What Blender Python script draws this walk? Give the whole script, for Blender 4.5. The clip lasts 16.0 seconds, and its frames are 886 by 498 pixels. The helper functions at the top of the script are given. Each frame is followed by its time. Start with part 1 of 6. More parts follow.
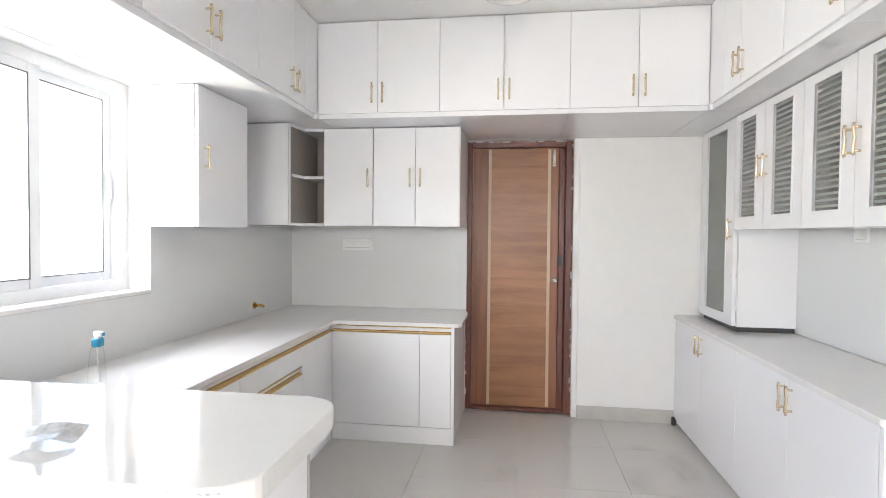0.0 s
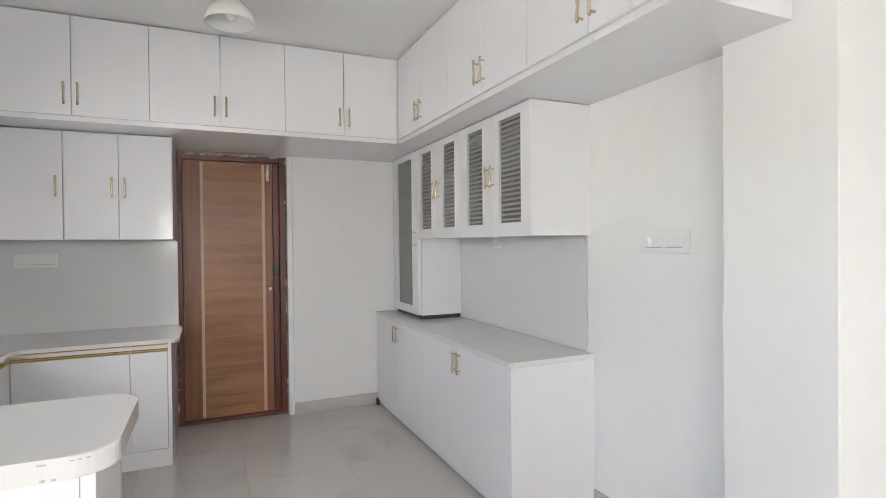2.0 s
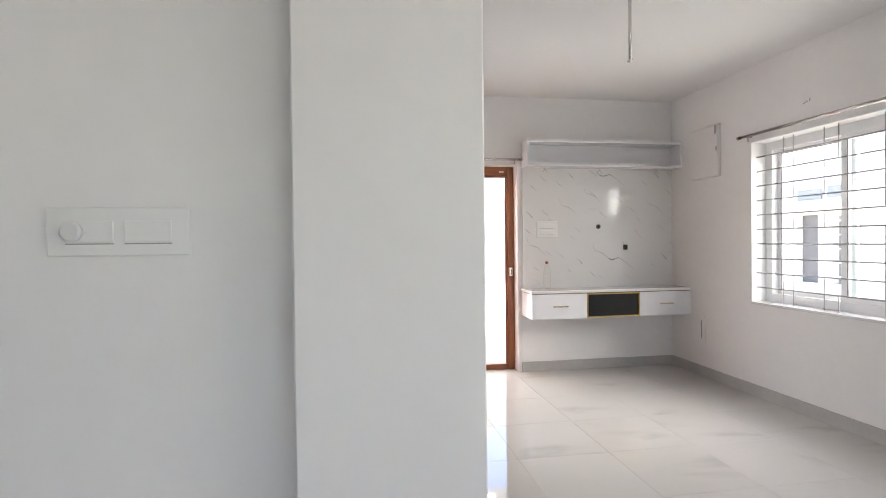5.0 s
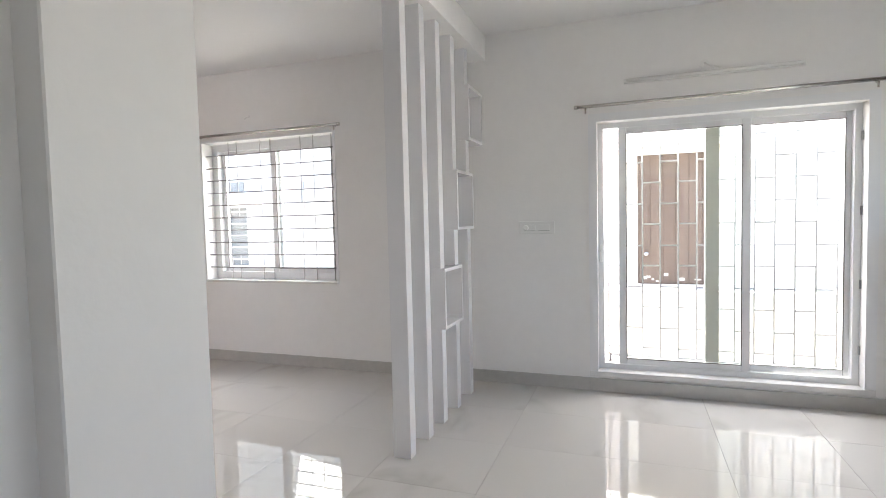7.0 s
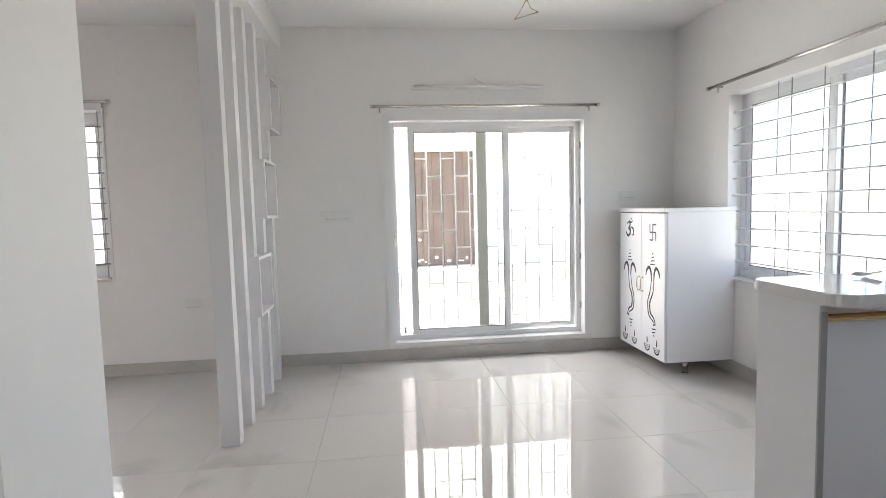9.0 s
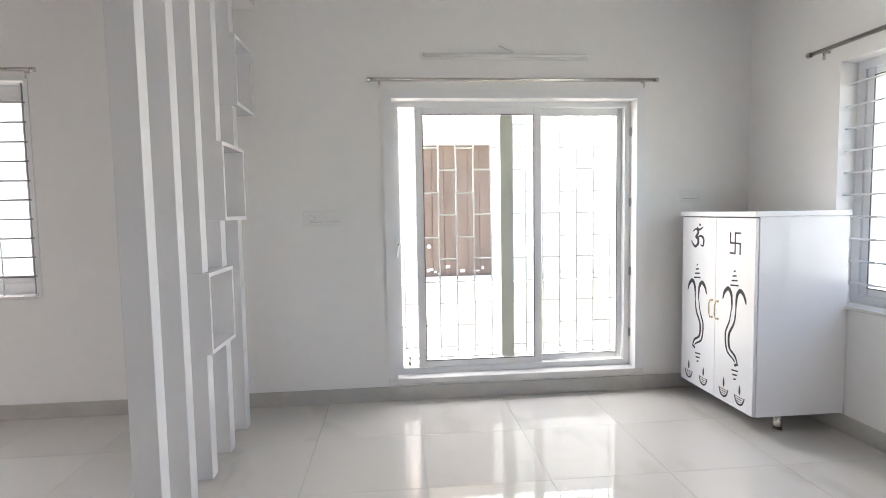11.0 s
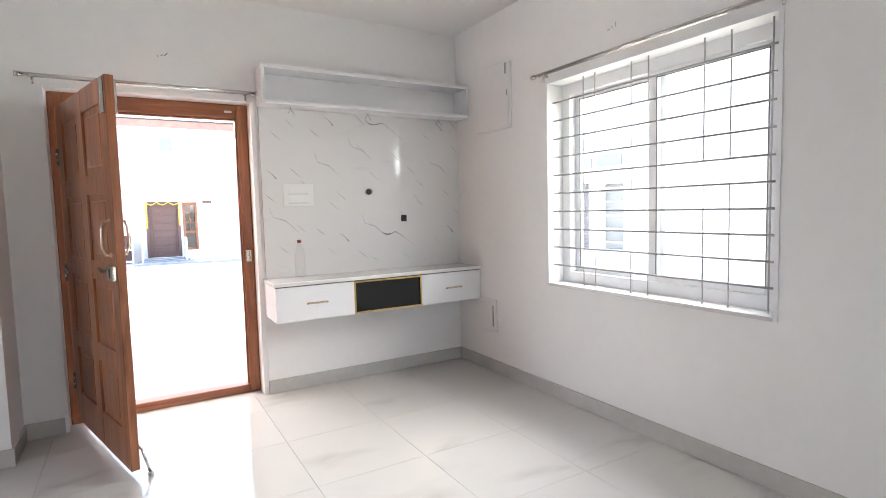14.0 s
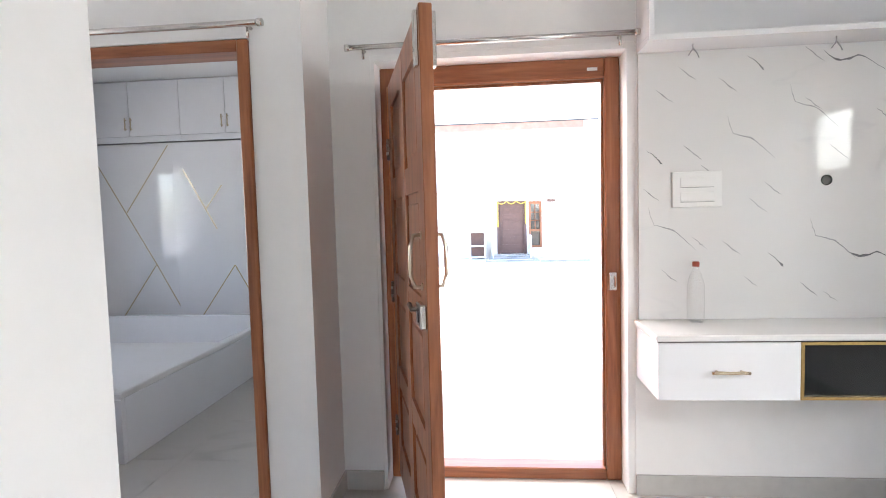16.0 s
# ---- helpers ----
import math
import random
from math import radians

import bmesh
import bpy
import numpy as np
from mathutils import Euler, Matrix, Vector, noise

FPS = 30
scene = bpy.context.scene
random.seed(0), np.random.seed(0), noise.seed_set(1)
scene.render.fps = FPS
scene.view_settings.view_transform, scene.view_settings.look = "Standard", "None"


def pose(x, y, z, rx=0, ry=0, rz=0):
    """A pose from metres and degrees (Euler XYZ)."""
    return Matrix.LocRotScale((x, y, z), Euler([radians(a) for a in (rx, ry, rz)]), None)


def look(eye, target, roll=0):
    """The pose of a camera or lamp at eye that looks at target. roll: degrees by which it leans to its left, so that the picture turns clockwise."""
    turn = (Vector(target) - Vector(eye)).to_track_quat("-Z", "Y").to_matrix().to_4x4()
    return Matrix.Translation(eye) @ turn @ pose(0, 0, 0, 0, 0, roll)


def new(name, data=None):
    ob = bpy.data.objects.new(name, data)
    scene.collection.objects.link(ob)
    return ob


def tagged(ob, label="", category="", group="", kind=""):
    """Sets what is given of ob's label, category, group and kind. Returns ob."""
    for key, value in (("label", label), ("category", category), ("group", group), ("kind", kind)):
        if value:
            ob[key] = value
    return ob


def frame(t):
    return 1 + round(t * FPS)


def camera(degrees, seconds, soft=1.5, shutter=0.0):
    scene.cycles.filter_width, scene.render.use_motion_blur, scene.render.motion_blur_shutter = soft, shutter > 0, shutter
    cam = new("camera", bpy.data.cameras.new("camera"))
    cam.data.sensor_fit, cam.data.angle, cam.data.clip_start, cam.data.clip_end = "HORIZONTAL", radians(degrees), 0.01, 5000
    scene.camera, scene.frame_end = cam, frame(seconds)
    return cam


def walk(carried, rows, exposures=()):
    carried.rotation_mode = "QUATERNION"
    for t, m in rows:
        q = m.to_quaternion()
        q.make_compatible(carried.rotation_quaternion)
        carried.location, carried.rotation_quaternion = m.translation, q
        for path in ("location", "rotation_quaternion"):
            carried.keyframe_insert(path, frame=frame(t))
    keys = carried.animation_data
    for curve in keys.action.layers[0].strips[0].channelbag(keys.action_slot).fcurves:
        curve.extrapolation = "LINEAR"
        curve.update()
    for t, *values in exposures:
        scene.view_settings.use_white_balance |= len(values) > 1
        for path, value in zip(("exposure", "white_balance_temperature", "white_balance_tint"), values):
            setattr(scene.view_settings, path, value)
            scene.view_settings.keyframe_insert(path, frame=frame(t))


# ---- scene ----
cam = camera(79.9, 16.0, soft=0.95)
PATH = [
    (0, (0.190, 0.185, 1.372), (-0.087, 2.165, 1.318), 0.50),
    (0.5, (0.130, 0.048, 1.374), (0.049, 2.046, 1.339), 0.59),
    (1, (0.123, -0.055, 1.372), (0.294, 1.938, 1.347), 0.28),
    (1.5, (0.078, -0.170, 1.374), (0.547, 1.774, 1.355), -0.04),
    (2, (0.019, -0.180, 1.382), (0.830, 1.648, 1.361), -0.57),
    (2.5, (-0.014, -0.110, 1.373), (1.116, 1.540, 1.346), -0.95),
    (3, (0.105, 0.095, 1.346), (1.457, 1.570, 1.340), -0.56),
    (3.5, (0.287, 0.355, 1.347), (1.842, 1.614, 1.362), -0.62),
    (4, (0.440, 0.647, 1.356), (2.238, 1.524, 1.356), -1.11),
    (4.5, (0.620, 0.855, 1.362), (2.592, 1.189, 1.340), -0.33),
    (5, (0.668, 1.061, 1.352), (2.641, 0.739, 1.325), -0.62),
    (5.2, (0.643, 1.175, 1.360), (2.553, 0.583, 1.328), -0.55),
    (7.3, (0.697, 2.040, 1.334), (1.194, 0.106, 1.223), -1.37),
    (7.5, (0.727, 2.132, 1.340), (1.119, 0.174, 1.225), -1.34),
    (8, (0.818, 2.266, 1.336), (0.952, 0.274, 1.210), -1.24),
    (8.5, (0.959, 2.314, 1.346), (0.850, 0.323, 1.193), -1.53),
    (8.7, (1.002, 2.307, 1.337), (0.827, 0.321, 1.180), -1.71),
    (10.8, (0.966, 1.425, 1.301), (0.684, -0.550, 1.164), -1.22),
    (11, (0.936, 1.310, 1.309), (0.756, -0.677, 1.166), -1.04),
    (11.5, (0.957, 1.082, 1.274), (1.083, -0.911, 1.157), -0.51),
    (12, (1.081, 0.864, 1.308), (1.547, -1.077, 1.171), -0.45),
    (12.5, (1.257, 0.647, 1.345), (2.077, -1.171, 1.189), -0.55),
    (13, (1.422, 0.461, 1.341), (2.597, -1.150, 1.181), -0.86),
    (13.5, (1.640, 0.305, 1.322), (3.140, -1.009, 1.169), -1.19),
    (14, (1.933, 0.198, 1.338), (3.654, -0.810, 1.189), -1.42),
    (14.5, (2.233, 0.069, 1.349), (4.085, -0.668, 1.192), -1.20),
    (15, (2.585, 0.020, 1.345), (4.529, -0.429, 1.201), -1.48),
    (15.5, (2.985, 0.073, 1.381), (4.976, -0.070, 1.254), -1.83),
    (16, (3.352, 0.075, 1.381), (5.341, 0.250, 1.255), -1.57),
]
WB = (6480, 13)
EXPOSURES = [(t, e, WB[0] - (0 if t < 12.5 else 90 * min(3.0, t - 12.0)), WB[1] - (0 if t < 12.5 else 1.5)) for t, e in ((0.0, 4.3), (1.0, 3.9), (2.0, 3.62), (3.0, 3.43), (3.7, 3.28), (5.0, 3.12), (8.0, 3.05), (11.5, 3.12), (12.5, 3.2), (13.0, 3.2), (13.5, 3.28), (14.0, 3.4), (15.0, 3.4), (16.0, 3.6))]
walk(cam, [(t, look(eye, target, roll)) for t, eye, target, roll in PATH], EXPOSURES)

# ---- sky, sun ----
world = bpy.data.worlds.new("sky")
scene.world = world
world.use_nodes = True
wn = world.node_tree
sky = wn.nodes.new("ShaderNodeTexSky")
sky.sky_type = "NISHITA"
sky.sun_disc = False
SUN_EL, SUN_AZ = 66.0, 96.0
sky.sun_elevation, sky.sun_rotation = radians(SUN_EL), radians(SUN_AZ)
wn.nodes["Background"].inputs["Strength"].default_value = 0.11
wn.links.new(sky.outputs["Color"], wn.nodes["Background"].inputs["Color"])
sun_data = bpy.data.lights.new("sun", "SUN")
sun_data.energy, sun_data.angle, sun_data.color = 2.5, radians(0.6), (1.0, 0.95, 0.88)
sun = new("sun", sun_data)
se, sa = radians(SUN_EL), radians(SUN_AZ)
sun.matrix_world = look((30 * math.cos(se) * math.sin(sa), 30 * math.cos(se) * math.cos(sa), 30 * math.sin(se)), (0, 0, 0))


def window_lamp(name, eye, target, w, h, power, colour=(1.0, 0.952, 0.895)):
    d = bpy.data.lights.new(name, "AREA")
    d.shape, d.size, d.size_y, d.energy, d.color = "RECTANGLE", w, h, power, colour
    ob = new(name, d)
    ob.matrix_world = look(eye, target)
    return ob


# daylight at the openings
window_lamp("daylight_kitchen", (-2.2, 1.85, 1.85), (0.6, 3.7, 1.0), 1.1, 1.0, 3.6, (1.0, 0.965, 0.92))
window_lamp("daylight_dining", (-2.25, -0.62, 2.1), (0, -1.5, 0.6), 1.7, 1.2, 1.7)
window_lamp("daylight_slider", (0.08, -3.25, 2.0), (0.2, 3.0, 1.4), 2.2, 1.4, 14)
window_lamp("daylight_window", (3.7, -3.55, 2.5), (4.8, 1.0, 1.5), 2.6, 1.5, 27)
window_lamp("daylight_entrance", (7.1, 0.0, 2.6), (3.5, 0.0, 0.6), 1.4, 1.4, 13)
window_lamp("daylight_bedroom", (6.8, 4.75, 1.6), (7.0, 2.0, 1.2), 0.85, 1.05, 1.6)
# fill lamp at an added, unseen opening, to brighten the passage
window_lamp("fill_passage", (4.92, 4.75, 1.7), (4.92, 1.0, 1.2), 0.8, 1.2, 2.6)
# fill lamp outside the stair shaft's added window, brightens the stairs from above
window_lamp("fill_stairwell", (3.0, 4.75, 4.2), (3.0, 1.2, 1.5), 1.4, 1.2, 7.0)


# ---- materials ----
def mat(name, colour, rough=0.5, metal=0.0, grain=0.0, grain_scale=30.0, blotch=0.0, blotch_scale=1.5, bump=0.0, bump_scale=60.0, coat=0.0, spec=0.5, stretch=(1, 1, 1), rough_var=0.0):
    m = bpy.data.materials.new(name)
    m.use_nodes = True
    nt = m.node_tree
    b = nt.nodes["Principled BSDF"]
    b.inputs["Roughness"].default_value = rough
    b.inputs["Metallic"].default_value = metal
    b.inputs["Coat Weight"].default_value = coat
    b.inputs["Coat Roughness"].default_value = 0.06
    b.inputs["Specular IOR Level"].default_value = spec
    tc = nt.nodes.new("ShaderNodeTexCoord")
    mp = nt.nodes.new("ShaderNodeMapping")
    mp.inputs["Scale"].default_value = stretch
    nt.links.new(tc.outputs["Object"], mp.inputs["Vector"])
    rgb = nt.nodes.new("ShaderNodeRGB")
    rgb.outputs[0].default_value = (*colour, 1)
    last = rgb.outputs[0]
    for amount, scale in ((blotch, blotch_scale), (grain, grain_scale)):
        if amount:
            n = nt.nodes.new("ShaderNodeTexNoise")
            n.inputs["Scale"].default_value = scale
            n.inputs["Detail"].default_value = 5
            nt.links.new(mp.outputs[0], n.inputs["Vector"])
            r = nt.nodes.new("ShaderNodeMapRange")
            r.inputs["From Min"].default_value, r.inputs["From Max"].default_value = 0.25, 0.75
            r.inputs["To Min"].default_value, r.inputs["To Max"].default_value = 1 - amount, 1 + amount
            nt.links.new(n.outputs["Fac"], r.inputs["Value"])
            mx = nt.nodes.new("ShaderNodeVectorMath")
            mx.operation = "SCALE"
            nt.links.new(last, mx.inputs[0])
            nt.links.new(r.outputs[0], mx.inputs["Scale"])
            last = mx.outputs[0]
    nt.links.new(last, b.inputs["Base Color"])
    if rough_var:
        n = nt.nodes.new("ShaderNodeTexNoise")
        n.inputs["Scale"].default_value = 3.0
        n.inputs["Detail"].default_value = 4
        nt.links.new(mp.outputs[0], n.inputs["Vector"])
        r = nt.nodes.new("ShaderNodeMapRange")
        r.inputs["To Min"].default_value, r.inputs["To Max"].default_value = max(0.02, rough - rough_var), rough + rough_var
        nt.links.new(n.outputs["Fac"], r.inputs["Value"])
        nt.links.new(r.outputs[0], b.inputs["Roughness"])
    if bump:
        n = nt.nodes.new("ShaderNodeTexNoise")
        n.inputs["Scale"].default_value = bump_scale
        n.inputs["Detail"].default_value = 4
        nt.links.new(mp.outputs[0], n.inputs["Vector"])
        bp = nt.nodes.new("ShaderNodeBump")
        bp.inputs["Strength"].default_value = bump
        bp.inputs["Distance"].default_value = 0.004
        nt.links.new(n.outputs["Fac"], bp.inputs["Height"])
        nt.links.new(bp.outputs[0], b.inputs["Normal"])
    return m


PAINT = mat("wall_paint", (0.835, 0.828, 0.815), 0.62, grain=0.012, grain_scale=14, blotch=0.02, blotch_scale=0.9, bump=0.12, bump_scale=45, spec=0.35)
CEILING = mat("ceiling_paint", (0.845, 0.84, 0.83), 0.75, blotch=0.015, blotch_scale=0.8, bump=0.08, bump_scale=40, spec=0.25)
LAMINATE = mat("white_laminate", (0.815, 0.815, 0.828), 0.10, blotch=0.012, blotch_scale=2.0, bump=0.012, bump_scale=14, spec=0.5, rough_var=0.035)
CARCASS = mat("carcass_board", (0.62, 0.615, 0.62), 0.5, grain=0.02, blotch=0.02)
TAUPE = mat("taupe_board", (0.30, 0.265, 0.235), 0.55, grain=0.05, grain_scale=60)
# taupe holds the shade on the white stile behind glass
STILE_SHADE = mat("shaded_stile_taupe", (0.60, 0.57, 0.51), 0.45, grain=0.04)
QUARTZ = mat("white_quartz", (0.75, 0.742, 0.725), 0.07, grain=0.02, grain_scale=220, blotch=0.02, blotch_scale=5, spec=0.5, rough_var=0.03)
SPLASH = mat("splashback_tile", (0.72, 0.725, 0.72), 0.10, blotch=0.015, blotch_scale=2, spec=0.5, bump=0.01, bump_scale=6)
SKIRT = mat("skirting_tile", (0.50, 0.49, 0.465), 0.25, grain=0.04, grain_scale=20, blotch=0.07, blotch_scale=3)
GROUT = mat("tile_bed", (0.47, 0.46, 0.44), 0.8, grain=0.05)
GOLD = mat("brushed_gold", (0.72, 0.50, 0.20), 0.26, metal=1.0, grain=0.05, grain_scale=200)
PALE_GOLD = mat("pale_gold_handle", (0.72, 0.61, 0.44), 0.24, metal=1.0, grain=0.04, grain_scale=120)
CHAMPAGNE = mat("champagne_handle", (0.62, 0.52, 0.42), 0.3, metal=1.0, grain=0.06, grain_scale=90)
STEEL = mat("polished_steel", (0.62, 0.60, 0.57), 0.16, metal=1.0, grain=0.05, grain_scale=90)
HINGE = mat("tarnished_steel", (0.20, 0.17, 0.15), 0.35, metal=1.0, grain=0.2, grain_scale=60)
UPVC = mat("white_upvc", (0.80, 0.81, 0.82), 0.28, blotch=0.015, blotch_scale=3)
SEAL = mat("grey_rubber_seal", (0.13, 0.13, 0.13), 0.6, grain=0.06)
GASKET = mat("black_gasket", (0.05, 0.05, 0.05), 0.6, grain=0.1)
# white steel bars; their backlit shade is put into these grey base colours
BACKLIT_BARS = mat("white_steel_backlit_tone", (0.40, 0.397, 0.39), 0.4, grain=0.04, grain_scale=40)
BACKLIT_BARS_DARK = mat("white_steel_backlit_dark", (0.33, 0.327, 0.325), 0.4, grain=0.04, grain_scale=40)
PLASTIC = mat("white_plastic", (0.80, 0.80, 0.785), 0.3, blotch=0.01)
PLASTIC_GREY = mat("grey_plastic_line", (0.36, 0.36, 0.355), 0.4, grain=0.03)
BLACK = mat("black_plastic", (0.015, 0.015, 0.016), 0.35, grain=0.1)
BLACK_GLASS = mat("black_glass", (0.012, 0.013, 0.014), 0.08, grain=0.05, spec=0.5)
CUTOUT = mat("dark_cutout", (0.02, 0.02, 0.025), 0.6, grain=0.1)
STONE = mat("grey_granite_step", (0.36, 0.345, 0.335), 0.22, grain=0.18, grain_scale=40, blotch=0.25, blotch_scale=5, bump=0.02)
OUT_WALL = mat("outside_white_wall", (0.80, 0.755, 0.69), 0.8, blotch=0.04, blotch_scale=0.8, bump=0.15, bump_scale=20)
CONCRETE = mat("pale_concrete_yard", (0.60, 0.555, 0.49), 0.85, grain=0.06, grain_scale=12, blotch=0.08, blotch_scale=0.5, bump=0.2, bump_scale=15)
BUCKET = mat("white_bucket_plastic", (0.78, 0.77, 0.74), 0.35, grain=0.02, blotch=0.03, blotch_scale=8)
BLUE = mat("blue_print", (0.02, 0.16, 0.42), 0.4, grain=0.08)
NAVY = mat("dark_print", (0.03, 0.035, 0.05), 0.45, grain=0.08)
RED = mat("red_print", (0.62, 0.08, 0.06), 0.4, grain=0.05)
LABEL = mat("paper_label", (0.74, 0.74, 0.72), 0.55, grain=0.03)
MOP = mat("lilac_plastic_pole", (0.62, 0.58, 0.66), 0.35, grain=0.03)
MATTRESS = mat("bed_board_laminate", (0.74, 0.735, 0.72), 0.3, blotch=0.02)
YELLOW = mat("marigold", (0.72, 0.50, 0.10), 0.8, grain=0.2, grain_scale=60)
FAR_DOOR = mat("far_brown_door", (0.125, 0.064, 0.048), 0.5, grain=0.12, grain_scale=8)
FAR_FRAME = mat("far_orange_wood", (0.27, 0.10, 0.04), 0.5, grain=0.12, grain_scale=8)
BRICK = mat("faded_brick", (0.36, 0.20, 0.16), 0.8, grain=0.15, grain_scale=5, blotch=0.2, blotch_scale=1)
VILLA_GREY = mat("villa_grey_door", (0.13, 0.12, 0.125), 0.5, grain=0.12, grain_scale=6)
VILLA_PALE = mat("villa_pale_window", (0.24, 0.24, 0.24), 0.4, grain=0.1)
INLAY = mat("dull_gold_inlay", (0.50, 0.41, 0.24), 0.3, metal=1.0, grain=0.1, grain_scale=50)
FOIL = mat("silver_foil", (0.74, 0.74, 0.74), 0.35, metal=0.1, grain=0.25, grain_scale=120, blotch=0.2, blotch_scale=40, bump=0.3, bump_scale=60)
CAP_RED = mat("red_cap", (0.32, 0.06, 0.035), 0.4, grain=0.05)
TRIGGER_BLUE = mat("blue_spray_trigger", (0.03, 0.30, 0.50), 0.35, grain=0.05)


def wood(name, dark, light, along, rough=0.35, scale=5.0):
    """Timber whose grain runs along the given axis (0, 1 or 2)."""
    m = bpy.data.materials.new(name)
    m.use_nodes = True
    nt = m.node_tree
    b = nt.nodes["Principled BSDF"]
    tc = nt.nodes.new("ShaderNodeTexCoord")
    mp = nt.nodes.new("ShaderNodeMapping")
    s = [scale * 3.2] * 3
    s[along] = scale * 0.22
    mp.inputs["Scale"].default_value = s
    nt.links.new(tc.outputs["Object"], mp.inputs["Vector"])
    n1 = nt.nodes.new("ShaderNodeTexNoise")
    n1.inputs["Scale"].default_value, n1.inputs["Detail"].default_value, n1.inputs["Distortion"].default_value = 1.0, 7, 0.9
    n2 = nt.nodes.new("ShaderNodeTexNoise")
    n2.inputs["Scale"].default_value, n2.inputs["Detail"].default_value = 7.0, 3
    nt.links.new(mp.outputs[0], n1.inputs["Vector"])
    nt.links.new(mp.outputs[0], n2.inputs["Vector"])
    mixv = nt.nodes.new("ShaderNodeMath")
    mixv.operation = "MULTIPLY_ADD"
    mixv.inputs[1].default_value = 0.35
    nt.links.new(n2.outputs["Fac"], mixv.inputs[0])
    nt.links.new(n1.outputs["Fac"], mixv.inputs[2])
    ramp = nt.nodes.new("ShaderNodeValToRGB")
    ramp.color_ramp.elements[0].position, ramp.color_ramp.elements[0].color = 0.42, (*dark, 1)
    ramp.color_ramp.elements[1].position, ramp.color_ramp.elements[1].color = 0.85, (*light, 1)
    nt.links.new(mixv.outputs[0], ramp.inputs["Fac"])
    nt.links.new(ramp.outputs[0], b.inputs["Base Color"])
    b.inputs["Roughness"].default_value = rough
    bp = nt.nodes.new("ShaderNodeBump")
    bp.inputs["Strength"].default_value, bp.inputs["Distance"].default_value = 0.12, 0.003
    nt.links.new(mixv.outputs[0], bp.inputs["Height"])
    nt.links.new(bp.outputs[0], b.inputs["Normal"])
    return m


TEAK = wood("polished_teak", (0.175, 0.054, 0.022), (0.40, 0.152, 0.066), 2, 0.28)
TEAK_H = wood("polished_teak_rail", (0.175, 0.054, 0.022), (0.40, 0.152, 0.066), 1, 0.28)
REDFRAME = wood("red_brown_frame", (0.085, 0.022, 0.014), (0.16, 0.047, 0.03), 2, 0.35)
FLUSH = wood("brown_flush_laminate", (0.20, 0.075, 0.028), (0.42, 0.19, 0.08), 0, 0.35, 4.0)
FLUSH_V = wood("brown_flush_stile", (0.16, 0.058, 0.027), (0.29, 0.115, 0.053), 2, 0.38, 4.0)
# brighter orange teak: sunlight on the leaf's hinge edge, put into the colour
SUNLIT_EDGE = wood("sunlit_edge_teak", (0.42, 0.17, 0.065), (0.66, 0.31, 0.14), 2, 0.45)
STRIP = wood("pale_beading", (0.50, 0.36, 0.22), (0.66, 0.50, 0.33), 2, 0.4)
NEIGH = wood("neighbour_plank_door", (0.10, 0.068, 0.054), (0.155, 0.112, 0.09), 2, 0.6)


def glass(name, colour=(0.95, 0.98, 0.97), rough=0.0, gloss=0.035):
    m = bpy.data.materials.new(name)
    m.use_nodes = True
    nt = m.node_tree
    nt.nodes.remove(nt.nodes["Principled BSDF"])
    tr = nt.nodes.new("ShaderNodeBsdfTransparent")
    tr.inputs["Color"].default_value = (*colour, 1)
    gl = nt.nodes.new("ShaderNodeBsdfGlossy")
    gl.inputs["Roughness"].default_value = rough
    lw = nt.nodes.new("ShaderNodeLayerWeight")
    pw = nt.nodes.new("ShaderNodeMath")
    pw.operation = "POWER"
    pw.inputs[1].default_value = 4.0
    nt.links.new(lw.outputs["Facing"], pw.inputs[0])
    fr = nt.nodes.new("ShaderNodeMapRange")
    fr.inputs["To Min"].default_value, fr.inputs["To Max"].default_value = gloss, 0.9
    nt.links.new(pw.outputs[0], fr.inputs["Value"])
    mx = nt.nodes.new("ShaderNodeMixShader")
    nt.links.new(fr.outputs[0], mx.inputs[0])
    nt.links.new(tr.outputs[0], mx.inputs[1])
    nt.links.new(gl.outputs[0], mx.inputs[2])
    nt.links.new(mx.outputs[0], nt.nodes["Material Output"].inputs["Surface"])
    return m


GLASS = glass("window_glass")
BOTTLE = glass("clear_plastic", (0.985, 0.985, 0.985), 0.08)
def cloudy_glass(name, colour, clear):
    """Smoked glass, part see-through, part milky."""
    m = glass(name, (0.72, 0.75, 0.72), 0.06)
    nt = m.node_tree
    out = nt.nodes["Material Output"]
    old = out.inputs["Surface"].links[0].from_socket
    p = nt.nodes.new("ShaderNodeBsdfPrincipled")
    p.inputs["Base Color"].default_value = (*colour, 1)
    p.inputs["Roughness"].default_value = 0.12
    mx = nt.nodes.new("ShaderNodeMixShader")
    mx.inputs[0].default_value = 1 - clear
    nt.links.new(old, mx.inputs[1])
    nt.links.new(p.outputs[0], mx.inputs[2])
    nt.links.new(mx.outputs[0], out.inputs["Surface"])
    return m


RAIL_GLASS = cloudy_glass("pale_rail_glass", (0.66, 0.70, 0.67), 0.45)
CLOUDY = cloudy_glass("smoked_cabinet_glass", (0.33, 0.34, 0.32), 0.55)
FROST = mat("frosted_rib", (0.31, 0.32, 0.305), 0.45, grain=0.04)
SHADE = mat("opal_glass_shade", (0.80, 0.80, 0.78), 0.12, blotch=0.02)


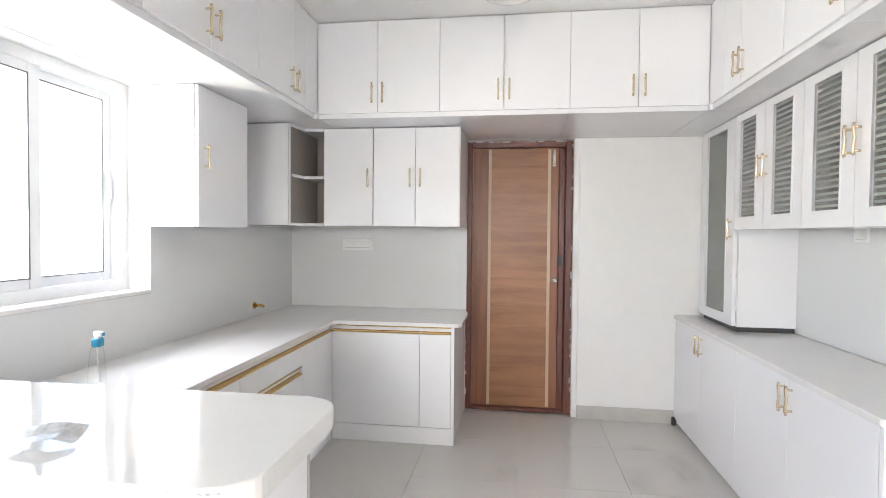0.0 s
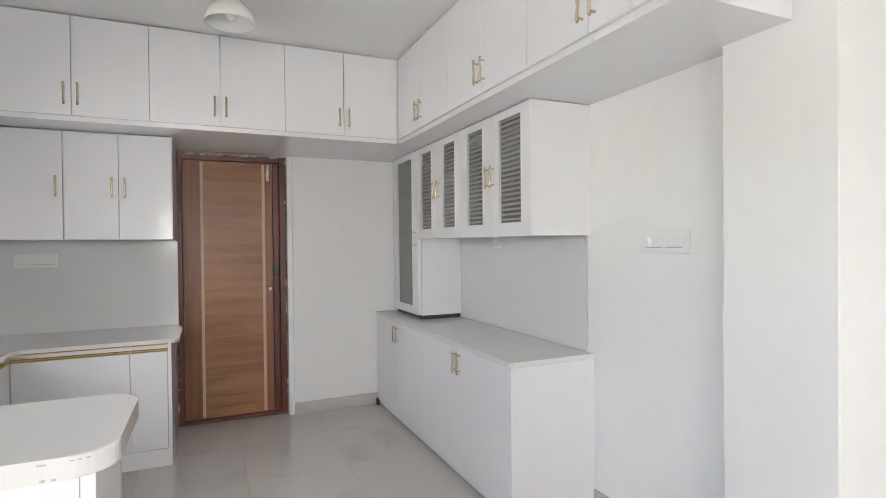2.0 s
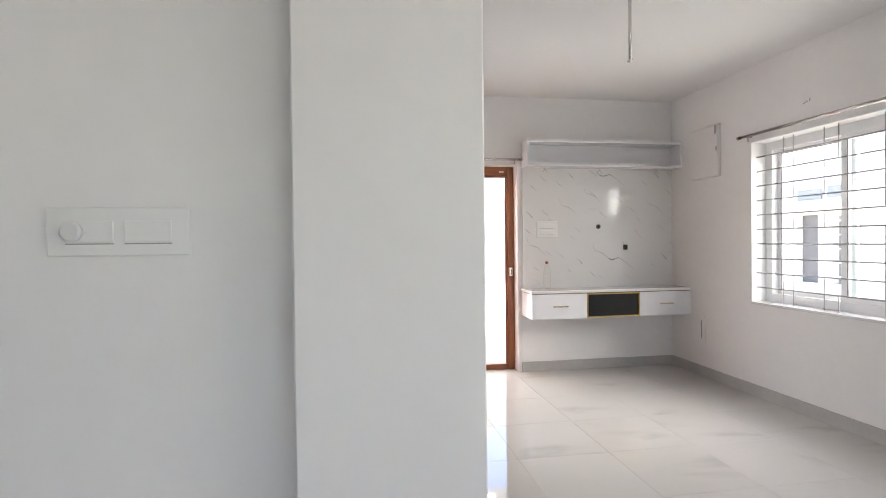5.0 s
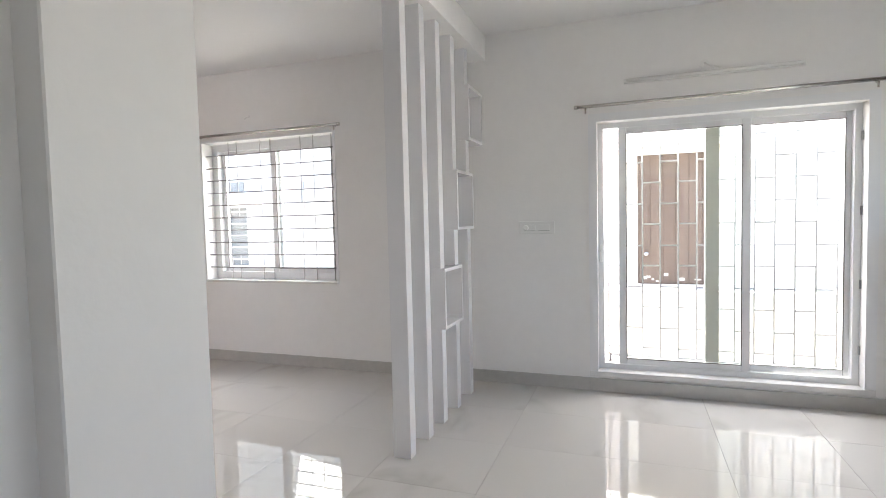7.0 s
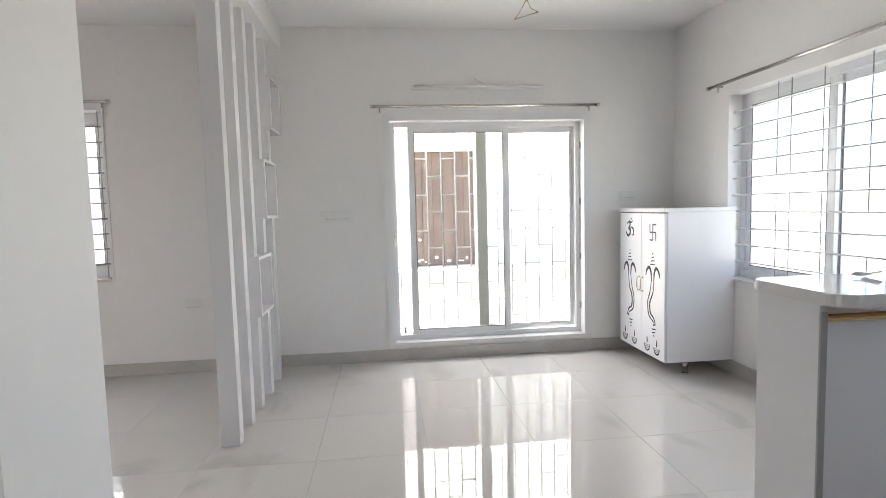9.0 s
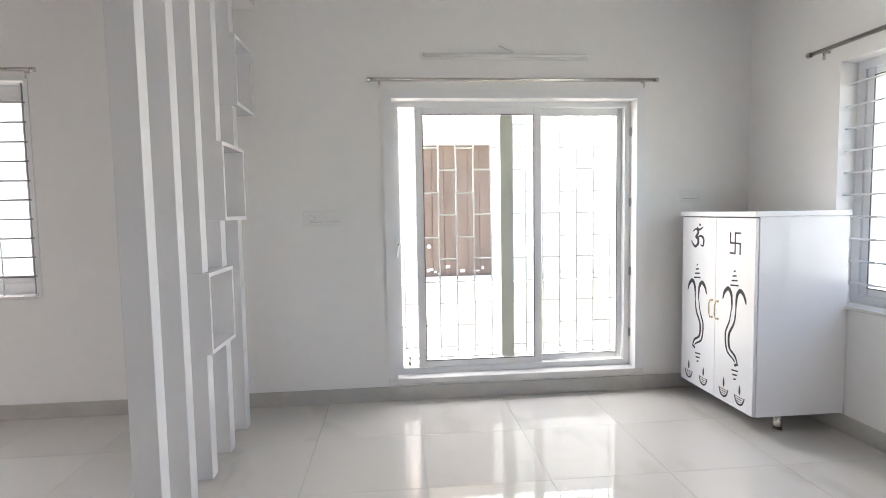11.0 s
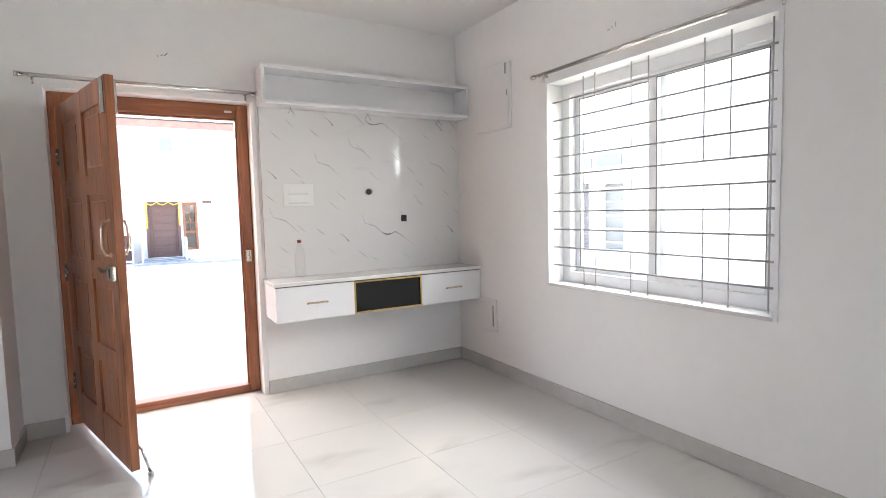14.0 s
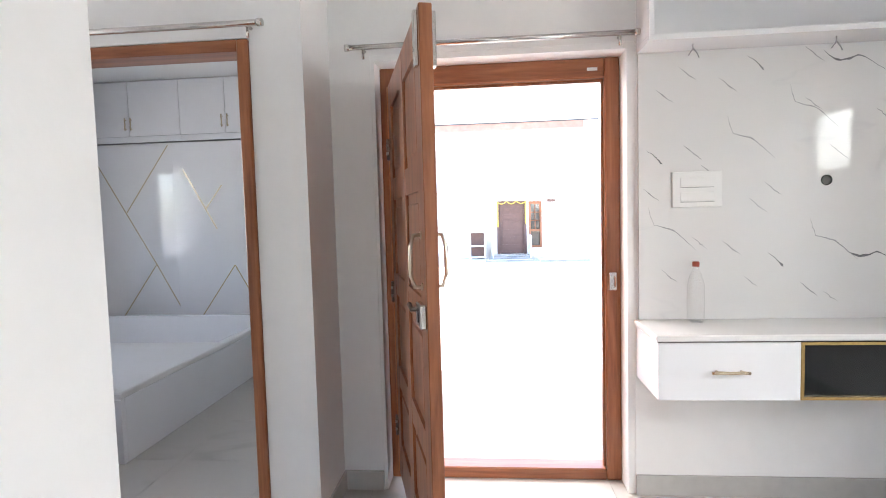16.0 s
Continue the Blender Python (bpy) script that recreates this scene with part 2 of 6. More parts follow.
def marble(name, base, vein, scale, width, amount, rough, gloss=0.5):
    """Polished stone with short dark veins on a slant."""
    m = bpy.data.materials.new(name)
    m.use_nodes = True
    nt = m.node_tree
    b = nt.nodes["Principled BSDF"]
    tc = nt.nodes.new("ShaderNodeTexCoord")
    info = nt.nodes.new("ShaderNodeObjectInfo")
    add = nt.nodes.new("ShaderNodeVectorMath")
    add.operation = "MULTIPLY_ADD"
    add.inputs[1].default_value = (37.0, 53.0, 71.0)
    comb = nt.nodes.new("ShaderNodeCombineXYZ")
    for i in range(3):
        nt.links.new(info.outputs["Random"], comb.inputs[i])
    nt.links.new(comb.outputs[0], add.inputs[0])
    nt.links.new(tc.outputs["Object"], add.inputs[2])
    mp = nt.nodes.new("ShaderNodeMapping")
    mp.inputs["Rotation"].default_value = (radians(-36), radians(0), radians(28))
    mp.inputs["Scale"].default_value = (1.0, 0.55, 1.6)
    nt.links.new(add.outputs[0], mp.inputs["Vector"])

    def noise_node(sc, detail, dist=0.0):
        n = nt.nodes.new("ShaderNodeTexNoise")
        n.inputs["Scale"].default_value, n.inputs["Detail"].default_value, n.inputs["Distortion"].default_value = sc, detail, dist
        nt.links.new(mp.outputs[0], n.inputs["Vector"])
        return n.outputs["Fac"]

    def rng(v, a, c, d, e):
        r = nt.nodes.new("ShaderNodeMapRange")
        for k, val in zip(("From Min", "From Max", "To Min", "To Max"), (a, c, d, e)):
            r.inputs[k].default_value = val
        nt.links.new(v, r.inputs["Value"])
        return r.outputs[0]

    def op(kind, p, q):
        n = nt.nodes.new("ShaderNodeMath")
        n.operation = kind
        for i, v in enumerate((p, q)):
            if isinstance(v, float):
                n.inputs[i].default_value = v
            else:
                nt.links.new(v, n.inputs[i])
        return n.outputs[0]

    ridge = op("ABSOLUTE", op("SUBTRACT", noise_node(scale, 4, 0.4), 0.5), 0.0)
    line = rng(ridge, 0.0, width, 1.0, 0.0)
    mask = rng(noise_node(scale * 1.9, 2), 0.54, 0.66, 0.0, 1.0)
    cloud = rng(noise_node(scale * 0.6, 4), 0.3, 0.7, 0.0, 0.35)
    fac = op("MULTIPLY", op("MULTIPLY", line, mask), amount)
    mix = nt.nodes.new("ShaderNodeMix")
    mix.data_type = "RGBA"
    mix.inputs["A"].default_value, mix.inputs["B"].default_value = (*base, 1), (*[c * 0.86 for c in base], 1)
    nt.links.new(cloud, mix.inputs["Factor"])
    mix2 = nt.nodes.new("ShaderNodeMix")
    mix2.data_type = "RGBA"
    mix2.inputs["B"].default_value = (*vein, 1)
    nt.links.new(mix.outputs["Result"], mix2.inputs["A"])
    nt.links.new(fac, mix2.inputs["Factor"])
    nt.links.new(mix2.outputs["Result"], b.inputs["Base Color"])
    b.inputs["Roughness"].default_value = rough
    b.inputs["Specular IOR Level"].default_value = gloss
    return m


TV_MARBLE = marble("white_veined_marble", (0.76, 0.755, 0.745), (0.55, 0.55, 0.56), 2.0, 0.02, 0.28, 0.045, 0.3)
PALE_VEIN = mat("pale_grey_vein", (0.42, 0.42, 0.43), 0.06, grain=0.3, grain_scale=60, blotch=0.3, blotch_scale=12)
VEIN = mat("grey_vein", (0.21, 0.215, 0.225), 0.08, grain=0.35, grain_scale=60, blotch=0.45, blotch_scale=9)
TILE = marble("glazed_floor_tile", (0.58, 0.563, 0.53), (0.40, 0.377, 0.34), 1.3, 0.055, 0.5, 0.016)


# ---- building helpers ----
def box(bm, x0, x1, y0, y1, z0, z1, r=0.0, seg=1):
    lo = [min(x0, x1), min(y0, y1), min(z0, z1)]
    hi = [max(x0, x1), max(y0, y1), max(z0, z1)]
    vs = [bm.verts.new((hi[0] if i & 1 else lo[0], hi[1] if i & 2 else lo[1], hi[2] if i & 4 else lo[2])) for i in range(8)]
    fs = [bm.faces.new([vs[i] for i in f]) for f in ((0, 2, 3, 1), (4, 5, 7, 6), (0, 1, 5, 4), (2, 6, 7, 3), (0, 4, 6, 2), (1, 3, 7, 5))]
    if r > 0:
        es = list({e for f in fs for e in f.edges})
        bmesh.ops.bevel(bm, geom=es, offset=r, segments=seg, affect="EDGES", profile=0.5)
    return bm


def boxes(*specs, r=0.0):
    bm = bmesh.new()
    for s in specs:
        box(bm, *s, r=r)
    return bm


def tube(bm, pts, rad, sides=10, closed=False):
    """A round bar along the given points."""
    pts = [Vector(p) for p in pts]
    rings = []
    for i, p in enumerate(pts):
        a = pts[i - 1] if i else p
        c = pts[i + 1] if i + 1 < len(pts) else p
        d = (c - a).normalized()
        up = Vector((0, 0, 1)) if abs(d.z) < 0.9 else Vector((1, 0, 0))
        u = d.cross(up).normalized()
        v = d.cross(u)
        rings.append([bm.verts.new(p + rad * (math.cos(2 * math.pi * k / sides) * u + math.sin(2 * math.pi * k / sides) * v)) for k in range(sides)])
    for q, s in zip(rings, rings[1:]):
        for k in range(sides):
            f = bm.faces.new((q[k], q[(k + 1) % sides], s[(k + 1) % sides], s[k]))
            f.smooth = True
    bm.faces.new(rings[0][::-1])
    bm.faces.new(rings[-1])
    return bm


def lathe(bm, profile, x, y, sides=28, cap=True):
    """A turned body: profile of (radius, z) about the upright axis at x, y."""
    rings = [[bm.verts.new((x + r * math.cos(2 * math.pi * k / sides), y + r * math.sin(2 * math.pi * k / sides), z)) for k in range(sides)] for r, z in profile]
    for q, s in zip(rings, rings[1:]):
        for k in range(sides):
            f = bm.faces.new((q[k], q[(k + 1) % sides], s[(k + 1) % sides], s[k]))
            f.smooth = True
    if cap:
        bm.faces.new(rings[0][::-1])
        bm.faces.new(rings[-1])
    return bm


def prism(bm, outline, z0, z1):
    """An upright body over a flat outline of (x, y)."""
    lo = [bm.verts.new((x, y, z0)) for x, y in outline]
    hi = [bm.verts.new((x, y, z1)) for x, y in outline]
    n = len(outline)
    for k in range(n):
        bm.faces.new((lo[k], lo[(k + 1) % n], hi[(k + 1) % n], hi[k]))
    bm.faces.new(lo[::-1])
    bm.faces.new(hi)
    return bm


def finish(name, bm, material):
    bmesh.ops.recalc_face_normals(bm, faces=bm.faces)
    me = bpy.data.meshes.new(name)
    bm.to_mesh(me)
    bm.free()
    me.materials.append(material)
    return me


def thing(name, at, label, category, group="", kind=""):
    """An empty at a thing's base, for its parts."""
    ob = new(name)
    ob.empty_display_size = 0.1
    ob.location = at
    return tagged(ob, label, category, group, kind)


def root_of(ob):
    while ob.parent:
        ob = ob.parent
    return ob


def part(name, bm, material, parent, label=""):
    """One mesh, given in world places, as a part under a thing or under a part."""
    base = root_of(parent)
    if base.type == "EMPTY":
        bmesh.ops.translate(bm, verts=bm.verts, vec=-base.location)
    ob = new(name, finish(name, bm, material))
    ob.parent = parent
    return tagged(ob, label)


def single(name, bm, material, label, category, group="", kind=""):
    return tagged(new(name, finish(name, bm, material)), label, category, group, kind)


def setting(name, bm, material, label, category):
    return tagged(new(name, finish(name, bm, material)), label, category, "", "structure")


def piece(name, mesh, parent, at, rz=0.0):
    """A small part that shares its mesh with its like."""
    ob = new(name, mesh)
    ob.parent = parent
    ob.location = Vector(at) - (root_of(parent).location if root_of(parent).type == "EMPTY" else Vector())
    ob.rotation_euler = (0, 0, rz)
    return ob


def wall_y(bm, y0, y1, x0, x1, z0, z1, holes=()):
    """A wall that runs along x, with holes (x0, x1, z0, z1)."""
    xs = x0
    for hx0, hx1, hz0, hz1 in sorted(holes):
        if hx0 > xs:
            box(bm, xs, hx0, y0, y1, z0, z1)
        if hz0 > z0:
            box(bm, hx0, hx1, y0, y1, z0, hz0)
        if hz1 < z1:
            box(bm, hx0, hx1, y0, y1, hz1, z1)
        xs = hx1
    if xs < x1:
        box(bm, xs, x1, y0, y1, z0, z1)
    return bm


def wall_x(bm, x0, x1, y0, y1, z0, z1, holes=()):
    """A wall that runs along y, with holes (y0, y1, z0, z1)."""
    ys = y0
    for hy0, hy1, hz0, hz1 in sorted(holes):
        if hy0 > ys:
            box(bm, x0, x1, ys, hy0, z0, z1)
        if hz0 > z0:
            box(bm, x0, x1, hy0, hy1, z0, hz0)
        if hz1 < z1:
            box(bm, x0, x1, hy0, hy1, hz1, z1)
        ys = hy1
    if ys < y1:
        box(bm, x0, x1, ys, y1, z0, z1)
    return bm


# ---- plan ----
WX, EX, SY, NY = -1.61, 5.92, -2.305, 4.23
KX = 1.84
TOP = 2.83
KTOP = 2.69
KWIN = (1.56, 2.565, 1.09, 2.09)
DWIN = (-1.54, 0.25, 0.735, 2.11)
SLIDER = (-0.765, 0.937, 0.155, 2.065)
SWIN = (3.232, 4.736, 0.81, 2.172)
MDOOR = (-0.612, 0.63, 0.0, 2.16)
BDOOR = (1.06, 1.98, 0.0, 2.145)
KDOOR = (-0.235, 0.645, 0.0, 2.145)

floor = setting("floor", boxes((WX - 0.22, 9.3, SY - 0.22, NY + 0.22, -0.16, -0.012)), GROUT, "grey mortar bed under pale glazed floor tiles", "floor")
setting("wall_west", wall_x(bmesh.new(), WX - 0.22, WX, SY - 0.22, NY + 0.22, 0, TOP, [DWIN, KWIN]), PAINT, "white painted plaster wall with two window openings", "wall")
setting("wall_south", wall_y(bmesh.new(), SY - 0.22, SY, WX, EX + 0.23, 0, TOP, [SLIDER, SWIN]), PAINT, "white painted plaster wall with sliding door and window openings", "wall")
setting("wall_east", wall_x(bmesh.new(), EX, EX + 0.23, SY, 0.833, 0, TOP, [MDOOR]), PAINT, "white painted plaster wall with the entrance opening", "wall")
# the hole at x 4.5 to 5.35 is added out of view for the passage fill
setting("wall_north", wall_y(bmesh.new(), NY, NY + 0.22, WX, 9.3, 0, TOP, [KDOOR, (4.5, 5.35, 0.9, 2.15), (6.35, 7.25, 0.95, 2.05)]), PAINT, "white painted plaster wall with a narrow kitchen doorway", "wall")
setting("wall_kitchen", boxes((KX, KX + 0.14, 1.188, NY, 0, TOP)), PAINT, "white painted wall between kitchen and staircase", "wall")
setting("pillar", boxes((1.757, 2.03, 0.792, 1.188, 0, TOP), r=0.004), PAINT, "white painted square pillar at the kitchen wall's end", "pillar")
setting("wall_stair", boxes((4.01, 4.29, 0.80, NY, 0, TOP)), PAINT, "white painted wall between staircase and passage", "wall")
setting("wall_bedroom", wall_x(bmesh.new(), 5.54, 5.69, 0.99, NY, 0, TOP, [BDOOR]), PAINT, "white painted wall with the bedroom doorway", "wall")
setting("wall_bedroom_south", boxes((5.54, 9.3, 0.833, 0.99, 0, TOP)), PAINT, "white painted wall between bedroom and entrance", "wall")
setting("wall_bedroom_east", wall_x(bmesh.new(), 9.1, 9.3, 0.99, NY, 0, TOP, []), PAINT, "white painted bedroom wall", "wall")
setting("ceiling", boxes((WX - 0.22, 2.0, SY - 0.22, NY + 0.22, TOP, TOP + 0.15), (4.01, 9.3, SY - 0.22, NY + 0.22, TOP, TOP + 0.15), (2.0, 4.01, SY - 0.22, 1.75, TOP, TOP + 0.15), (2.0, 4.01, NY, NY + 0.22, TOP, TOP + 0.15)), CEILING, "white painted plaster ceiling", "ceiling")
setting("ceiling_kitchen", boxes((WX, KX, 1.35, NY, KTOP, TOP - 0.004)), CEILING, "white painted kitchen ceiling", "ceiling")
# shaft above the stairs, out of view; its window is added to admit light
bm = boxes((1.9, 2.0, 1.65, NY, TOP + 0.15, 5.4), (4.01, 4.11, 1.65, NY, TOP + 0.15, 5.4), (2.0, 4.01, 1.65, 1.75, TOP + 0.15, 5.4), (1.9, 4.11, 1.65, NY + 0.22, 5.4, 5.5))
wall_y(bm, NY, NY + 0.15, 1.9, 4.11, TOP + 0.15, 5.4, [(2.6, 3.4, 3.8, 4.6)])
setting("wall_stairwell", bm, PAINT, "white painted stairwell to the upper floor, its unseen window added for light", "wall")
setting("beam_passage", boxes((4.29, 5.54, 0.833, 1.05, 2.62, TOP - 0.004)), PAINT, "white painted beam across the passage", "beam")
setting("beam_partition", boxes((1.80, 1.99, SY, -0.62, 2.63, TOP - 0.004)), PAINT, "white painted beam over the slatted partition", "beam")

# skirting
sk = [
    ("baseboard_south_a", (SLIDER[1] + 0.062, EX - 0.012, SY, SY + 0.012, 0, 0.10)),
    ("baseboard_south_b", (WX + 0.012, SLIDER[0] - 0.062, SY, SY + 0.012, 0, 0.10)),
    ("baseboard_south_c", (SLIDER[0] - 0.062, SLIDER[1] + 0.062, SY, SY + 0.012, 0, 0.10)),
    ("baseboard_east_a", (EX - 0.012, EX, SY, MDOOR[0], 0, 0.10)),
    ("baseboard_east_b", (EX - 0.012, EX, MDOOR[1], 0.833, 0, 0.10)),
    ("baseboard_west", (WX, WX + 0.012, SY, 0.74, 0, 0.10)),
    ("baseboard_kitchen_north", (0.645, 1.35, NY - 0.012, NY, 0, 0.10)),
    ("baseboard_kitchen_east", (KX - 0.012, KX, 1.188, 2.004, 0, 0.10)),
    ("baseboard_stair_a", (3.998, 4.01, 0.80, NY, 0, 0.10)),
    ("baseboard_stair_b", (3.998, 4.29, 0.788, 0.80, 0, 0.10)),
    ("baseboard_column_a", (5.528, 5.54, 0.821, 1.06, 0, 0.10)),
    ("baseboard_column_b", (5.54, EX, 0.821, 0.833, 0, 0.10)),
]
for nm, s in sk:
    setting(nm, boxes(s, r=0.002), SKIRT, "pale grey stone tile skirting", "baseboard")


# ---- joinery ----
def window_unit(name, axis, face, out, span, z0, z1, label, parts, kind_label="window", inset=0.11, w=0.05):
    """A white sliding window or door in an opening. axis 'x': its wall runs along y. out: -1 or 1, the way outdoors.
    parts: sashes as (from, to, depth step)."""
    lo, hi = span
    d0 = face + out * inset
    at = (d0, (lo + hi) / 2, z0) if axis == "x" else ((lo + hi) / 2, d0, z0)
    t = thing(name, at, label, kind_label, "", "structure")

    def b(bm, a0, a1, u0, u1, c0, c1, r=0.0):
        """a: depth, u: along the wall, c: height"""
        if axis == "x":
            box(bm, a0, a1, u0, u1, c0, c1, r)
        else:
            box(bm, u0, u1, a0, a1, c0, c1, r)
        return bm

    bm = bmesh.new()
    e = d0 + out * 0.10
    b(bm, d0, e, lo, lo + w, z0, z1)
    b(bm, d0, e, hi - w, hi, z0, z1)
    b(bm, d0, e, lo + w, hi - w, z1 - w, z1)
    b(bm, d0, e, lo + w, hi - w, z0, z0 + w)
    part("window_frame", bm, UPVC, t)
    for a, c, step in parts:
        s0 = d0 + out * (0.012 + 0.042 * step)
        s1 = s0 + out * 0.036
        sw = 0.058
        bm = bmesh.new()
        b(bm, s0, s1, a, a + sw, z0 + w * 0.7, z1 - w * 0.7, 0.004)
        b(bm, s0, s1, c - sw, c, z0 + w * 0.7, z1 - w * 0.7, 0.004)
        b(bm, s0, s1, a + sw, c - sw, z1 - w * 0.7 - sw, z1 - w * 0.7, 0.004)
        b(bm, s0, s1, a + sw, c - sw, z0 + w * 0.7, z0 + w * 0.7 + sw, 0.004)
        sash = part("sash", bm, UPVC, t)
        m = (s0 + s1) / 2
        g = part("pane", b(bmesh.new(), m - 0.003, m + 0.003, a + sw - 0.006, c - sw + 0.006, z0 + w * 0.7 + sw - 0.006, z1 - w * 0.7 - sw + 0.006), GLASS, sash, "clear glass pane")
        g.visible_shadow = False
        bm = bmesh.new()
        k = s0 - out * 0.001
        k2 = s0 + out * 0.003
        q0, q1, r0, r1 = a + sw - 0.004, c - sw + 0.004, z0 + w * 0.7 + sw - 0.004, z1 - w * 0.7 - sw + 0.004
        b(bm, k, k2, q0, q0 + 0.006, r0, r1)
        b(bm, k, k2, q1 - 0.006, q1, r0, r1)
        b(bm, k, k2, q0, q1, r0, r0 + 0.006)
        b(bm, k, k2, q0, q1, r1 - 0.006, r1)
        part("gasket", bm, SEAL, sash, "grey rubber gasket")
    return t


def latch(parent, at, axis):
    bm = bmesh.new()
    x, y, z = at
    if axis == "y":
        box(bm, x - 0.012, x + 0.012, y, y + 0.012, z - 0.07, z + 0.07, 0.004)
        tube(bm, [(x, y + 0.012, z + 0.02), (x, y + 0.04, z + 0.015), (x + 0.015, y + 0.042, z - 0.06)], 0.007, 8)
    else:
        box(bm, x, x + 0.012, y - 0.012, y + 0.012, z - 0.07, z + 0.07, 0.004)
        box(bm, x + 0.012, x + 0.022, y - 0.008, y + 0.008, z - 0.05, z + 0.05, 0.003)
    part("latch", bm, PLASTIC, parent, "white window latch")


w1 = window_unit("window_1", "x", WX, -1, KWIN[:2], KWIN[2], KWIN[3], "white sliding kitchen window, glaringly bright outside", [(1.60, 2.098, 0), (2.035, 2.525, 1)])
latch(w1, (WX - 0.164, 2.496, 1.58), "x")
window_unit("window_2", "x", WX, -1, DWIN[:2], DWIN[2], DWIN[3], "white sliding dining window behind a steel grille", [(-1.50, -0.70, 0), (-0.75, 0.21, 1)])
window_unit("window_3", "y", SY, -1, SWIN[:2], SWIN[2], SWIN[3], "white sliding window behind a steel grille", [(3.945, 4.68, 1), (3.29, 4.03, 0)], inset=0.13, w=0.072)
sd = window_unit("door_2", "y", SY, -1, SLIDER[:2], SLIDER[2], SLIDER[3], "white sliding glass door, one leaf slid part open", [(-0.745, 0.178, 1), (-0.115, 0.785, 0)], "sliding door", 0.09, 0.042)
latch(sd, (0.912, SY - 0.09, 1.06), "y")
bm = bmesh.new()
for z in (1.85, 1.35, 0.85, 0.4):
    box(bm, -0.765, -0.757, SY - 0.088, SY - 0.07, z - 0.03, z + 0.03)
part("striker", bm, PLASTIC_GREY, sd, "grey striker plates")
bm = tube(boxes((0.842, 0.862, SY - 0.10, SY - 0.088, 0.215, 0.235), r=0.002), [(0.852, SY - 0.094, 0.23), (0.848, SY - 0.09, 0.275), (0.856, SY - 0.088, 0.285)], 0.006, 8)
part("foot_bolt", bm, PLASTIC_GREY, sd, "small grey foot bolt")


# taupe cover on the rear leaf's stile, painting it as shaded behind the glass
part("interlock", boxes((0.083, 0.174, SY - 0.1435, SY - 0.1395, 0.19, 2.03)), STILE_SHADE, sd, "interlock stile covered in taupe for its shaded look")


def grille_slider():
    """Brick-pattern steel grille outside the sliding door."""
    t = thing("window_grille", (0.06, SY - 0.27, 0.0), "white painted steel grille in a brick pattern outside the sliding door", "grille")
    y = SY - 0.27
    xs = [1.0 - 0.13 * k for k in range(15)]
    for k, x in enumerate(xs):
        part("bar", tube(bmesh.new(), [(x, y, 0.22), (x, y, 2.16)], 0.0065, 6), BACKLIT_BARS, t)
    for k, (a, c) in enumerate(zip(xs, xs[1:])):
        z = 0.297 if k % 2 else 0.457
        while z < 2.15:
            part("rung", tube(bmesh.new(), [(a, y, z), (c, y, z)], 0.0065, 6), BACKLIT_BARS, t)
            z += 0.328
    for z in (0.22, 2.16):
        part("bar", tube(bmesh.new(), [(xs[0], y, z), (xs[-1], y, z)], 0.007, 6), BACKLIT_BARS, t)
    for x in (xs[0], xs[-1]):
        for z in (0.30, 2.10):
            part("fixing", tube(bmesh.new(), [(x, y, z), (x, SY - 0.222, z)], 0.006, 6), BACKLIT_BARS, t)


grille_slider()


def grille_window(axis, face, span, z0, z1, label, verts, rows=10, paint=BACKLIT_BARS_DARK):
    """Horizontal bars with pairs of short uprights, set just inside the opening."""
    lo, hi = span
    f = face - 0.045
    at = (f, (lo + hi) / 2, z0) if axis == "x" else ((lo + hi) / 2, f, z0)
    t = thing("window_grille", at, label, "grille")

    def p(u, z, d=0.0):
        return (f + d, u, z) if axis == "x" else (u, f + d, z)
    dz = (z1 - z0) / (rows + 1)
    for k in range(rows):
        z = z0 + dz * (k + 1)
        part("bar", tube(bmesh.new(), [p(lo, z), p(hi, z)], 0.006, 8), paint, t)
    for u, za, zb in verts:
        part("upright", tube(bmesh.new(), [p(u, z0 + dz * za, -0.008), p(u, z0 + dz * zb, -0.008)], 0.0042, 6), BACKLIT_BARS, t)


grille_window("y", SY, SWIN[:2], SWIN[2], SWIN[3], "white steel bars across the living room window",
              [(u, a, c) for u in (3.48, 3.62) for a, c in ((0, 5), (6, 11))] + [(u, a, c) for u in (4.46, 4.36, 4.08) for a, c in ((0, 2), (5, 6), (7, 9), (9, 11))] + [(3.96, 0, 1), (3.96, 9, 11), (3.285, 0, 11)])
grille_window("x", WX, DWIN[:2], DWIN[2], DWIN[3], "white steel bars across the dining window",
              [(u, a, c) for u in (-1.10, -0.98, -0.72) for a, c in ((0, 5), (6, 11))] + [(u, a, c) for u in (-0.40, -0.28, 0.02) for a, c in ((0, 2), (4, 11))], paint=UPVC)


def sill(name, bm):
    setting(name, bm, QUARTZ, "white stone window sill", "sill")


sill("trim_sill_dining", boxes((WX - 0.11, WX + 0.02, DWIN[0], DWIN[1], DWIN[2] - 0.02, DWIN[2] + 0.001), r=0.003))
sill("trim_sill_living", boxes((SWIN[0], SWIN[1], SY - 0.13, SY + 0.015, SWIN[2] - 0.02, SWIN[2] + 0.001), r=0.003))
sill("trim_sill_kitchen", boxes((WX - 0.11, WX + 0.012, KWIN[0], KWIN[1], KWIN[2] - 0.02, KWIN[2] + 0.001), r=0.003))
sill("trim_threshold_slider", boxes((SLIDER[0] - 0.062, SLIDER[1] + 0.062, SY, SY + 0.016, 0.116, 0.155), (SLIDER[0], SLIDER[1], SY - 0.09, SY, 0.145, 0.156), r=0.002))
